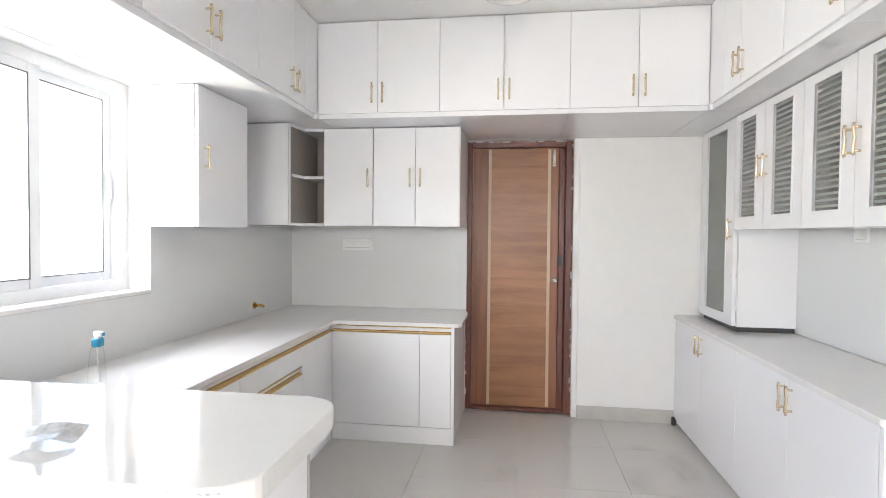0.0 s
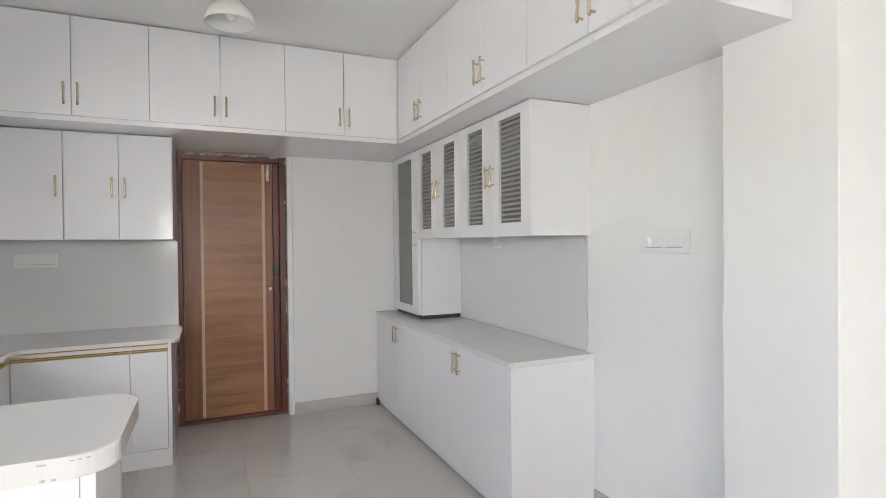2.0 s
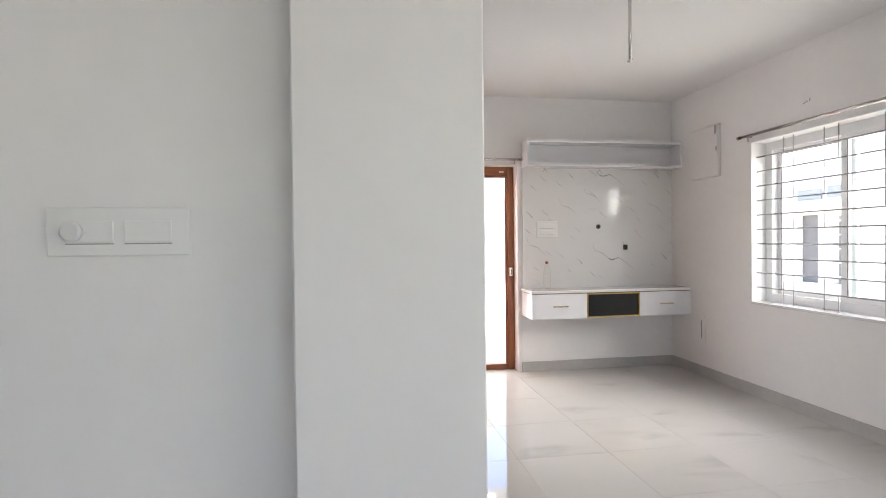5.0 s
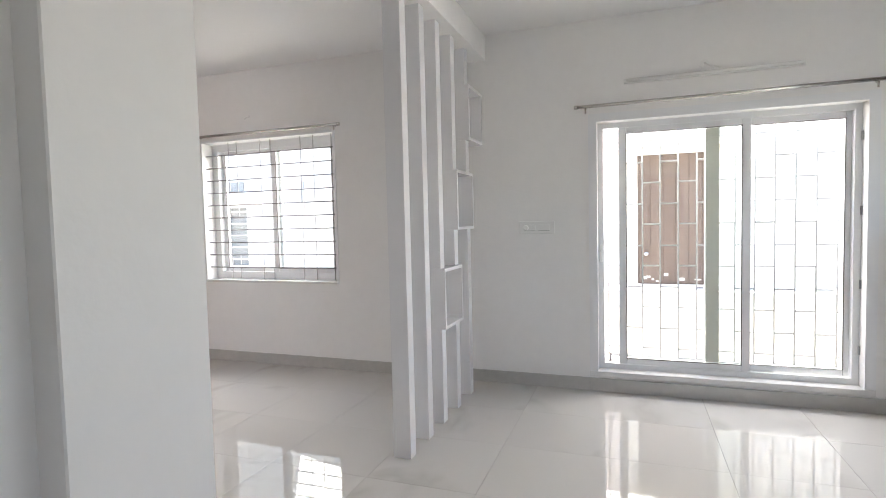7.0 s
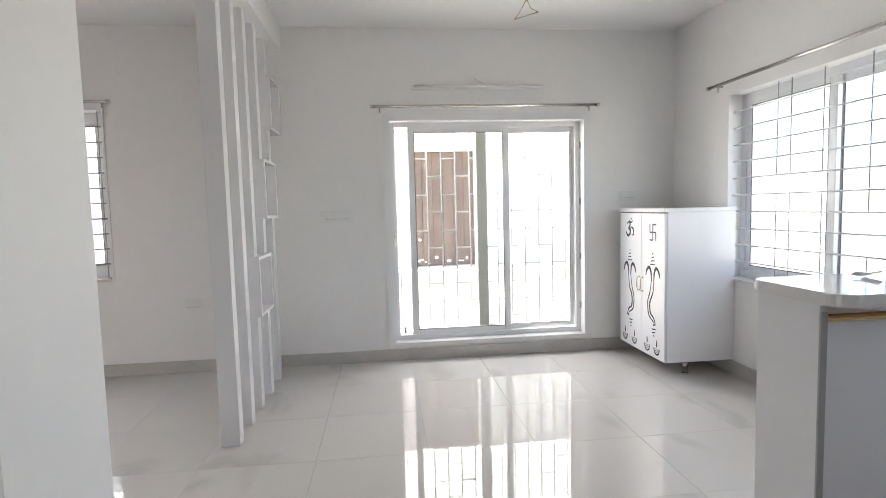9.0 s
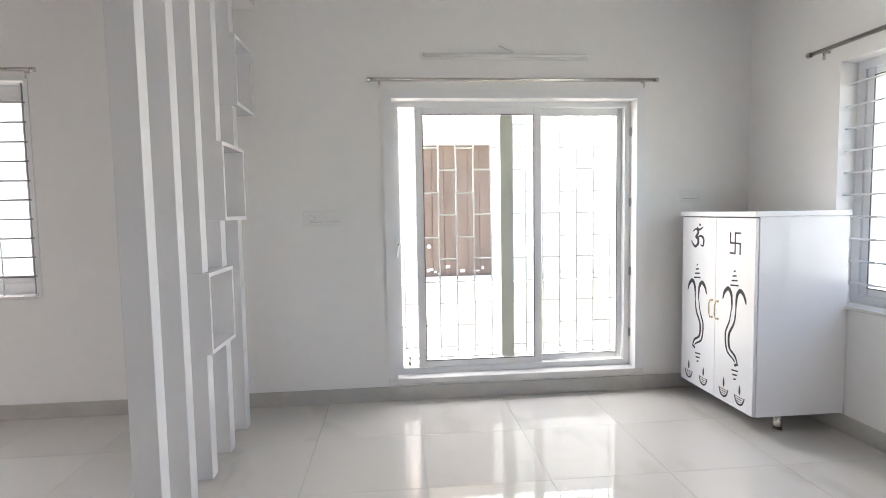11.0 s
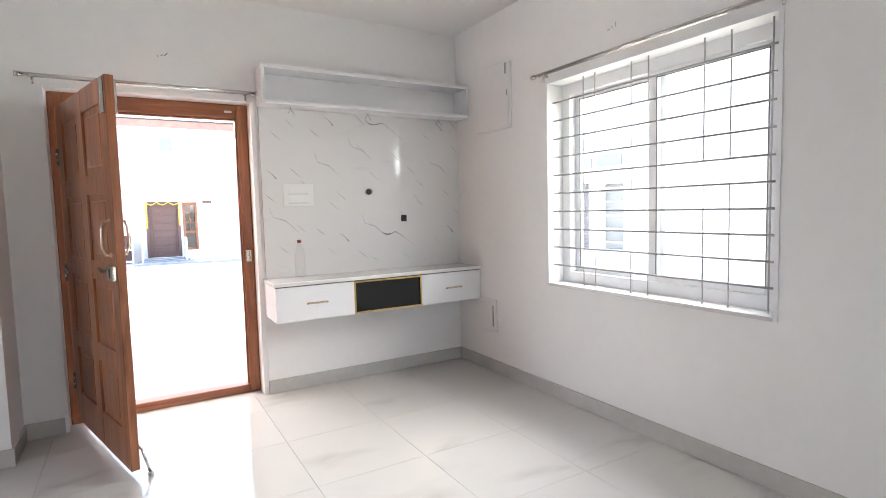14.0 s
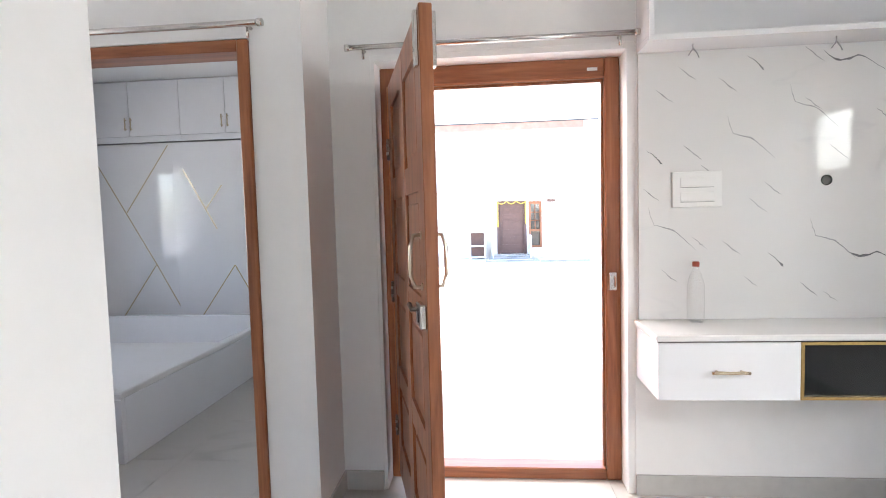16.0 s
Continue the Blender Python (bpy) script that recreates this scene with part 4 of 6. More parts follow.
# fascia between the wall cabinets and the lofts
for nm, s in (("a", (-1.28, -0.19, 3.72, 3.75, 2.0925, 2.0948)),):
    setting("trim_pelmet", boxes(s), LAMINATE, "white filler strip under the loft cupboards", "trim")
setting("trim_splash_north", boxes((WX + 0.012, -0.19, NY - 0.012, NY, 0.80, 1.42)), SPLASH, "glossy pale grey splashback", "splashback")
setting("trim_splash_west_low", boxes((WX, WX + 0.012, 1.09, NY, 0.80, KWIN[2] - 0.02)), SPLASH, "glossy pale grey splashback", "splashback")
setting("trim_splash_west_high", boxes((WX, WX + 0.012, KWIN[1], NY - 0.012, KWIN[2] - 0.02, 1.42)), SPLASH, "glossy pale grey splashback", "splashback")
setting("trim_splash_east", boxes((KX - 0.012, KX, 2.055, 3.57, 0.808, 1.417)), SPLASH, "glossy pale grey splashback panel", "splashback")
bm = tube(bmesh.new(), [(WX + 0.012, 3.60, 0.875), (WX + 0.06, 3.60, 0.875), (WX + 0.085, 3.60, 0.868)], 0.011, 10)
tube(bm, [(WX + 0.012, 3.60, 0.875), (WX + 0.018, 3.60, 0.875)], 0.024, 14)
single("gas_tap", bm, GOLD, "small brass pipe stub on the splashback", "tap")


def j_profile(parent, a, c, out):
    """A gold finger channel under a worktop from a to c; out: the way its front faces."""
    a, c, out = Vector(a), Vector(c), Vector(out)
    bm = bmesh.new()
    prof = [(0.004, 0.0), (-0.030, -0.002), (-0.034, -0.030), (-0.018, -0.046), (0.004, -0.048), (0.004, -0.040), (-0.014, -0.037), (-0.024, -0.027), (-0.021, -0.009), (0.004, -0.007)]
    ends = [[bm.verts.new(p + out * d + Vector((0, 0, z))) for d, z in prof] for p in (a, c)]
    n = len(prof)
    for k in range(n):
        bm.faces.new((ends[0][k], ends[0][(k + 1) % n], ends[1][(k + 1) % n], ends[1][k]))
    bm.faces.new(ends[0][::-1])
    bm.faces.new(ends[1])
    return part("finger_channel", bm, GOLD, parent, "gold metal finger channel")


CT = 0.80
BX, BY = -1.022, 3.56
t = cabinet("base_cabinet", (BX - 0.1, BY, 0.11), (-0.43, NY, 0.775), "y-", [(BX, -0.43, 0.113, 0.722)], "glossy white base cabinet with a gold finger channel", "cabinet", "base cabinets")
j_profile(t, (BX, BY + 0.002, 0.772), (-0.432, BY + 0.002, 0.772), (0, -1, 0))
t = cabinet("base_cabinet", (-0.43, BY, 0.11), (-0.225, NY, 0.775), "y-", [(-0.43, -0.225, 0.113, 0.722)], "narrow glossy white base cabinet with a gold finger channel", "cabinet", "base cabinets")
j_profile(t, (-0.428, BY + 0.002, 0.772), (-0.225, BY + 0.002, 0.772), (0, -1, 0))
part("end_panel", boxes((-0.223, -0.203, BY + 0.001, NY, 0.0, 0.775), r=0.001), LAMINATE, t)
setting("trim_plinth_north", boxes((BX, -0.205, BY + 0.004, BY + 0.022, 0.0, 0.108)), LAMINATE, "white kitchen plinth", "plinth")
setting("trim_plinth_west", boxes((BX - 0.024, BX - 0.006, 1.0, BY + 0.004, 0.0, 0.108)), LAMINATE, "white kitchen plinth", "plinth")
WJ = [1.0, 1.72, 2.37, 3.06, BY - 0.001]
for k, (a, c) in enumerate(zip(WJ, WJ[1:])):
    if k == 2:
        ds = [(a, c, 0.113, 0.565), (a, c, 0.613, 0.722)]
    else:
        ds = [(a, c, 0.113, 0.722)]
    t = cabinet("base_cabinet", (WX, a, 0.11), (BX, c, 0.775), "x+", ds, "glossy white base cabinet under the window worktop", "cabinet", "base cabinets")
    j_profile(t, (BX - 0.002, a + 0.001, 0.772), (BX - 0.002, c - 0.001, 0.772), (1, 0, 0))
    if k == 2:
        j_profile(t, (BX - 0.002, a + 0.001, 0.612), (BX - 0.002, c - 0.001, 0.612), (1, 0, 0))


def worktop(name, outline, z0, z1, label):
    bm = prism(bmesh.new(), outline, z0, z1)
    bmesh.ops.bevel(bm, geom=[e for e in bm.edges if abs(e.verts[0].co.z - e.verts[1].co.z) < 1e-6], offset=0.004, segments=2, affect="EDGES", profile=0.5)
    return single(name, bm, QUARTZ, label, "worktop")


worktop("worktop", [(WX + 0.012, 1.0), (BX + 0.02, 1.0), (BX + 0.02, BY - 0.05), (BX + 0.05, BY - 0.02), (-0.18, BY - 0.02), (-0.155, BY + 0.01), (-0.155, 4.0), (-0.19, NY - 0.013), (WX + 0.012, NY - 0.013)], 0.775, CT, "white quartz L-shaped worktop along two kitchen walls")


def arc(cx, cy, r, a0, a1, n=8):
    return [(cx + r * math.cos(radians(a0 + (a1 - a0) * k / n)), cy + r * math.sin(radians(a0 + (a1 - a0) * k / n))) for k in range(n + 1)]


# raised breakfast counter
PZ = 1.080
py0, py1, px1 = 0.735, 1.085, -0.112
bw = worktop("breakfast_worktop", [(WX + 0.002, py0)] + arc(px1 - 0.06, py0 + 0.06, 0.06, -90, 0) + arc(px1 - 0.06, py1 - 0.06, 0.06, 0, 90) + [(WX + 0.002, py1)], PZ - 0.035, PZ, "thick white quartz breakfast counter top, chipped at the edge")
random.seed(31)
for k in range(5):
    cx = random.choice((random.uniform(-0.30, -0.22), random.uniform(-0.21, -0.185)))
    cz = PZ - random.choice((0.007, 0.03))
    part("chip", boxes((cx, cx + random.uniform(0.004, 0.014), py0 - 0.0008, py0 + 0.004, cz - 0.002, cz + random.uniform(0.0005, 0.002))), SKIRT, bw, "small grey chip in the edge")
for k in range(3):
    a = radians(-80 + 9 * k + random.uniform(-4, 4))
    cx, cy = px1 - 0.06 + 0.0602 * math.cos(a), py0 + 0.06 + 0.0602 * math.sin(a)
    part("chip", boxes((cx - 0.0025, cx + 0.0025, cy - 0.0008, cy + 0.002, PZ - 0.0075, PZ - 0.006)), SKIRT, bw, "small grey chip in the edge")
t = thing("breakfast_counter", (-0.8, 0.93, 0), "tall white laminate breakfast counter with a gold channel", "counter")
part("end_panel", boxes((-0.16, -0.14, 0.755, 0.99, 0, PZ - 0.036), r=0.001), LAMINATE, t)
part("edge_strip", boxes((-0.158, -0.139, 0.9905, 0.997, 0, PZ - 0.06)), PLASTIC_GREY, t, "grey shadow edge of the end panel")
part("front_panel", boxes((WX + 0.013, -0.161, 0.755, 0.775, 0, PZ - 0.036), r=0.001), LAMINATE, t)
part("body", boxes((WX + 0.013, -0.161, 0.776, 0.968, 0.0, PZ - 0.036)), LAMINATE, t)
for a, c in ((-0.162, -0.60), (-0.602, -1.02)):
    part("door", boxes((a, c, 0.969, 0.987, 0.10, PZ - 0.088), r=0.0015), LAMINATE, t)
j_profile(t, (-1.02, 0.985, PZ - 0.038), (-0.162, 0.985, PZ - 0.038), (0, 1, 0))


def spray_bottle(x, y, z):
    t = thing("spray_bottle", (x, y, z), "clear spray bottle with a blue collar on the worktop", "bottle")
    part("bottle", lathe(bmesh.new(), [(0.001, 0), (0.030, 0.0), (0.036, 0.006), (0.037, 0.04), (0.0365, 0.055), (0.0345, 0.06), (0.0345, 0.075), (0.0325, 0.12), (0.029, 0.155), (0.024, 0.172), (0.016, 0.182), (0.0145, 0.195)], 0, 0, 22), BOTTLE, t)
    collar = part("collar", lathe(bmesh.new(), [(0.018, 0.180), (0.0205, 0.184), (0.0205, 0.212), (0.017, 0.218)], 0, 0, 20), TRIGGER_BLUE, t, "ribbed blue collar")
    bm = bmesh.new()
    for k in range(14):
        a = 2 * math.pi * k / 14
        box(bm, 0.0203 * math.cos(a) - 0.001, 0.0203 * math.cos(a) + 0.001, 0.0203 * math.sin(a) - 0.001, 0.0203 * math.sin(a) + 0.001, 0.186, 0.210)
    part("ribs", bm, TRIGGER_BLUE, collar)
    bm = boxes((-0.012, 0.030, -0.011, 0.011, 0.226, 0.250), (-0.010, 0.012, -0.009, 0.009, 0.216, 0.228), r=0.004)
    part("spray_head", bm, PLASTIC, t, "white spray head")
    part("trigger", tube(bmesh.new(), [(0.022, 0, 0.228), (0.032, 0, 0.212), (0.030, 0, 0.186)], 0.0045, 8), TRIGGER_BLUE, t, "blue trigger lever")
    part("dip_tube", tube(bmesh.new(), [(0, 0, 0.19), (0.012, 0, 0.02)], 0.0028, 6), PLASTIC, t)
    part("nozzle", boxes((0.030, 0.038, -0.007, 0.007, 0.231, 0.246), r=0.002), TRIGGER_BLUE, t, "blue nozzle")
    return t


def local_thing(t):
    """Parts given round the origin keep their place under the thing."""
    for c in t.children_recursive:
        if c.type == "MESH":
            c.data.transform(Matrix.Scale(0.82, 4) @ Matrix.Translation(t.location))


local_thing(spray_bottle(-1.34, 1.93, CT))
random.seed(21)
bm = bmesh.new()
vs = [[bm.verts.new((-0.443 + 0.024 * (i - 1.5) - 0.010 * (j - 1), 0.823 + 0.026 * (j - 1) + 0.010 * (i - 1.5), PZ + 0.006 + (0.006 if 0 < i < 3 else 0.0) + random.uniform(0, 0.004) + (0.006 if j == 2 else 0))) for j in range(3)] for i in range(4)]
for i in range(3):
    for j in range(2):
        bm.faces.new((vs[i][j], vs[i + 1][j], vs[i + 1][j + 1], vs[i][j + 1]))
bmesh.ops.solidify(bm, geom=bm.faces[:], thickness=0.003)
single("foil_packet", bm, FOIL, "crumpled silver foil packet on the breakfast counter", "packet")


# sideboard and crockery unit
SX = 1.34
for (a, m, c), hs in (((2.025, 2.60, 3.14), [(2.57, 0.687), (2.633, 0.687)]), ((3.14, 3.69, NY - 0.012), [(3.658, 0.687), (3.722, 0.687)])):
    cabinet("sideboard_cabinet", (SX, a, 0.012), (KX, c, 0.778), "x-", [(a + (0.004 if a < 2.1 else 0), m, 0.05, 0.774), (m, c, 0.05, 0.774)], "glossy white two-door sideboard base with gold handles", "cabinet", "sideboard cabinets", hs, gap=0.0014)
setting("trim_sideboard_end", boxes((SX - 0.001, KX, 2.006, 2.0235, 0.0, 0.778)), LAMINATE, "white sideboard end panel", "panel")
worktop("sideboard_worktop", [(SX - 0.012, 2.012), (SX + 0.004, 1.996)] + [(KX - 0.002, 1.996), (KX - 0.002, NY - 0.013), (SX - 0.012, NY - 0.013)], 0.778, 0.805, "white quartz sideboard top")
bm = boxes((SX - 0.02, SX + 0.012, NY - 0.045, NY - 0.02, 0.0, 0.06), r=0.004)
single("cabinet_hinge_scrap", bm, GASKET, "small dark metal bracket at the skirting by the sideboard", "bracket")


def glass_door(parent, u0, u1, z0, z1, g, shelves=()):
    """A framed glass door on the crockery unit; g: the glass (u0, u1, z0, z1)."""
    f = 1.475
    bm = boxes((f, f + 0.022, u0 + 0.002, g[0], z0, z1), (f, f + 0.022, g[1], u1 - 0.002, z0, z1), (f, f + 0.022, g[0], g[1], z0, g[2]), (f, f + 0.022, g[0], g[1], g[3], z1))
    d = part("door", bm, LAMINATE, parent)
    bm = boxes((f - 0.003, f + 0.004, g[0] - 0.008, g[0], g[2] - 0.008, g[3] + 0.008), (f - 0.003, f + 0.004, g[1], g[1] + 0.008, g[2] - 0.008, g[3] + 0.008), (f - 0.003, f + 0.004, g[0], g[1], g[2] - 0.008, g[2]), (f - 0.003, f + 0.004, g[0], g[1], g[3], g[3] + 0.008))
    part("bead", bm, LAMINATE, d)
    p = part("glass_pane", boxes((f + 0.010, f + 0.014, g[0], g[1], g[2], g[3])), CLOUDY, d, "green-grey ribbed glass")
    if g[3] - g[2] > 0.8:
        return d
    bm = bmesh.new()
    z = g[2] + 0.012
    while z < g[3] - 0.01:
        box(bm, f + 0.0085, f + 0.0098, g[0], g[1], z, z + 0.011)
        z += 0.0265
    part("rib", bm, FROST, d, "frosted bands on the glass")
    return d


def crockery():
    t = thing("crockery_unit", (1.66, 3.1, 0.82), "white crockery unit with banded glass doors and gold handles", "cabinet")
    f, k = 1.475, 1.499
    y0, y1, y2 = 2.028, 3.57, 4.135
    zb, zt = 1.417, 2.092
    part("end_panel", boxes((f + 0.001, KX, y0, y0 + 0.02, zb, zt), r=0.001), LAMINATE, t)
    part("bottom_board", boxes((k, KX, y0 + 0.02, y1 - 0.02, zb, zb + 0.02)), LAMINATE, t)
    part("top_board", boxes((k, KX, y0 + 0.02, y2 - 0.02, zt - 0.02, zt)), LAMINATE, t)
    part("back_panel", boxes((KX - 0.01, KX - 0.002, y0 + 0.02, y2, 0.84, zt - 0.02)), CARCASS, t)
    part("side_panel", boxes((k, KX - 0.014, y1 - 0.02, y1, 0.835, zt - 0.02)), LAMINATE, t)
    part("side_panel", boxes((k, KX, y2 - 0.02, y2, 0.835, zt)), LAMINATE, t)
    part("plinth_board", boxes((k, KX - 0.014, y1, y2 - 0.02, 0.835, 0.86)), LAMINATE, t)
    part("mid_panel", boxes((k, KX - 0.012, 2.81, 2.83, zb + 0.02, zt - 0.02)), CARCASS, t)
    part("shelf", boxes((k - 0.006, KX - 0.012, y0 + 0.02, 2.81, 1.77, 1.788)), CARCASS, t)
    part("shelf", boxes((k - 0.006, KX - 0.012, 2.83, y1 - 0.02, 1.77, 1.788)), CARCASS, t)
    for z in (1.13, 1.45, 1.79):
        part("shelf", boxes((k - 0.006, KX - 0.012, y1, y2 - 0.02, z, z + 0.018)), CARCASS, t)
    part("shadow_gap", boxes((k, KX - 0.02, y1 - 0.015, y2 - 0.02, 0.8055, 0.834)), GASKET, t, "dark gap under the tall unit")
    d = [glass_door(t, a, c, zb, zt - 0.003, (g0, g1, 1.489, 2.044)) for a, c, g0, g1 in ((2.03, 2.43, 2.115, 2.335), (2.43, 2.81, 2.525, 2.72), (2.81, 3.19, 2.905, 3.095), (3.19, 3.567, 3.295, 3.49))]
    d.append(glass_door(t, 3.571, 4.133, 0.837, zt - 0.003, (3.69, 4.03, 0.90, 2.044)))
    for i, y in ((0, 2.40), (1, 2.46), (2, 3.16), (3, 3.222), (4, 3.605)):
        piece("handle", HANDLE, d[i], (f, y, 1.75 if i < 4 else 1.42), FACE["x-"])


crockery()
setting("trim_crockery_filler", boxes((1.50, KX, 4.137, NY, 0.835, 2.092)), LAMINATE, "white filler beside the crockery unit", "trim")


def dome_lamp(x, y):
    t = thing("ceiling_lamp", (x, y, KTOP - 0.2), "white opal glass dome lamp on the kitchen ceiling, unlit", "lamp")
    part("rose", lathe(bmesh.new(), [(0.05, KTOP - 0.03), (0.055, KTOP - 0.003)], x, y, 20), PLASTIC, t)
    part("shade", lathe(bmesh.new(), [(0.05, KTOP - 0.028), (0.075, KTOP - 0.045), (0.11, KTOP - 0.09), (0.128, KTOP - 0.15), (0.122, KTOP - 0.15), (0.104, KTOP - 0.092), (0.07, KTOP - 0.052), (0.02, KTOP - 0.04)], x, y, 32, False), SHADE, t)
    part("bulb", lathe(bmesh.new(), [(0.015, KTOP - 0.05), (0.03, KTOP - 0.075), (0.034, KTOP - 0.10), (0.022, KTOP - 0.128), (0.004, KTOP - 0.135)], x, y, 16), SHADE, t, "frosted bulb")


dome_lamp(0.14, 2.80)

# ---- staircase ----
def stairs():
    t = thing("staircase", (2.4, 1.5, 0), "grey veined granite steps behind the pillar", "stairs")
    run, rise = 0.27, 0.17
    for k in range(5):
        y0 = 0.82 + run * k
        z = rise * (k + 1)
        part("tread", boxes((2.032, 2.83 if k else 2.90, y0 - 0.025, y0 + run + 0.03, z - 0.03, z), r=0.006), STONE, t)
        part("riser", boxes((2.032, 2.80 if k else 2.86, y0, y0 + run, 0 if k == 0 else z - rise - 0.001, z - 0.03)), STONE, t)
    t2 = thing("stair_railing", (2.76, 0.86, rise), "polished steel stair railing with pale glass panels", "railing")
    slope = rise / run

    def rail_z(y):
        return 1.075 + slope * (y - 0.86)
    posts = [0.86 + run * k for k in range(4)]
    for k, y in enumerate(posts):
        post = part("post", boxes((2.735, 2.785, y - 0.025, y + 0.025, rise * (k + 1) + 0.008, rail_z(y - 0.025)), r=0.004), STEEL, t2)
        part("base_flange", lathe(bmesh.new(), [(0.052, rise * (k + 1)), (0.052, rise * (k + 1) + 0.005), (0.036, rise * (k + 1) + 0.014)], 2.76, y, 20), STEEL, post)
    bm = bmesh.new()
    ends = [(posts[0] - 0.027, rail_z(posts[0] - 0.027)), (2.2, rail_z(2.2))]
    vs = [[bm.verts.new((2.76 + dx, y, z + dz)) for dx, dz in ((-0.032, -0.03), (0.032, -0.03), (0.032, 0.02), (-0.032, 0.02))] for y, z in ends]
    for k in range(4):
        bm.faces.new((vs[0][k], vs[0][(k + 1) % 4], vs[1][(k + 1) % 4], vs[1][k]))
    bm.faces.new(vs[0][::-1])
    bm.faces.new(vs[1])
    part("handrail", bm, STEEL, t2)
    for k, (a, c) in enumerate(zip(posts, posts[1:])):
        a, c = a + 0.04, c - 0.04
        ol = [(a, 0.49 + rise * k), (c, 0.49 + rise * k), (c, rail_z(c) - 0.075), (a, rail_z(a) - 0.075)]
        bm = bmesh.new()
        lo = [bm.verts.new((2.754, y, z)) for y, z in ol]
        hi = [bm.verts.new((2.766, y, z)) for y, z in ol]
        for q in range(4):
            bm.faces.new((lo[q], lo[(q + 1) % 4], hi[(q + 1) % 4], hi[q]))
        bm.faces.new(lo[::-1])
        bm.faces.new(hi)
        part("glass_panel", bm, RAIL_GLASS, t2, "pale greenish glass panel")
        for y in (a, c):
            for z in (0.60 + rise * k, 0.90 + rise * k):
                s = -0.016 if y == a else 0.016
                part("glass_clamp", boxes((2.748, 2.772, min(y - 0.006, y + s), max(y + 0.006, y + s), z, z + 0.03), r=0.003), STEEL, t2)


stairs()


def bucket(x, y):
    t = thing("paint_bucket", (x, y, 0), "white plastic paint bucket with a blue and red label", "bucket")
    prof = [(0.118, 0.0), (0.122, 0.004), (0.140, 0.30), (0.146, 0.302), (0.146, 0.315), (0.142, 0.318), (0.143, 0.335), (0.149, 0.337), (0.149, 0.35), (0.145, 0.353), (0.146, 0.368), (0.152, 0.37), (0.152, 0.385), (0.146, 0.387), (0.143, 0.36), (0.122, 0.02), (0.001, 0.018)]
    part("body", lathe(bmesh.new(), prof, x, y, 36, False), BUCKET, t)

    def band(a0, a1, z0, z1, m, label, off=0.0015):
        bm = bmesh.new()
        n = max(2, int(abs(a1 - a0) / 8))
        rows = []
        for k in range(n + 1):
            a = radians(a0 + (a1 - a0) * k / n)
            rows.append([bm.verts.new((x + (0.122 + 0.0613 * z + o) * math.cos(a), y + (0.122 + 0.0613 * z + o) * math.sin(a), z)) for z in (z0, z1) for o in (off, off + 0.0006)])
        for q, s in zip(rows, rows[1:]):
            for i, j in ((0, 1), (1, 3), (3, 2), (2, 0)):
                bm.faces.new((q[i], q[j], s[j], s[i]))
        bm.faces.new((rows[0][0], rows[0][1], rows[0][3], rows[0][2]))
        bm.faces.new((rows[-1][0], rows[-1][1], rows[-1][3], rows[-1][2]))
        part("label_print", bm, m, t, label)
    band(150, 285, 0.03, 0.22, LABEL, "white paper label")
    band(155, 192, 0.055, 0.10, BLUE, "blue label block", 0.003)
    band(155, 192, 0.03, 0.055, NAVY, "dark label block", 0.003)
    band(240, 285, 0.035, 0.10, BLUE, "blue label block", 0.003)
    for z in (0.11, 0.125, 0.14, 0.155):
        band(198, 232, z, z + 0.004, PLASTIC_GREY, "grey lines of print", 0.003)
    band(222, 236, 0.125, 0.165, RED, "round red seal", 0.004)
    for a0, a1, z in ((165, 178, 0.20), (180, 192, 0.215), (195, 206, 0.205), (160, 172, 0.17), (210, 222, 0.215), (176, 186, 0.185)):
        band(a0, a1, z, z + 0.012, NAVY, "black marker writing", 0.003)
    ring = [(x + 0.16 * math.cos(radians(a)), y + 0.16 * math.sin(radians(a)), 0.33 - 0.06 * math.sin(radians((a - 150) * 180 / 180))) for a in range(150, 331, 12)]
    part("wire_handle", tube(bmesh.new(), ring, 0.0025, 6), STEEL, t)


bucket(3.80, 0.985)
t = thing("mop", (3.84, 1.02, 0.02), "lilac plastic mop pole with a black grip standing in the bucket", "mop")
part("pole", tube(bmesh.new(), [(3.83, 0.98, 0.025), (3.889, 1.197, 1.13)], 0.0085, 12), MOP, t)
part("grip", tube(bmesh.new(), [(3.888, 1.193, 1.11), (3.895, 1.218, 1.235), (3.8955, 1.22, 1.245)], 0.013, 12), BLACK, t, "black plastic grip")

# ---- slatted partition ----
SXW, SXE = 1.864, 1.970
SLAT_Y = [-0.77, -1.053, -1.325, -1.622, -1.938]


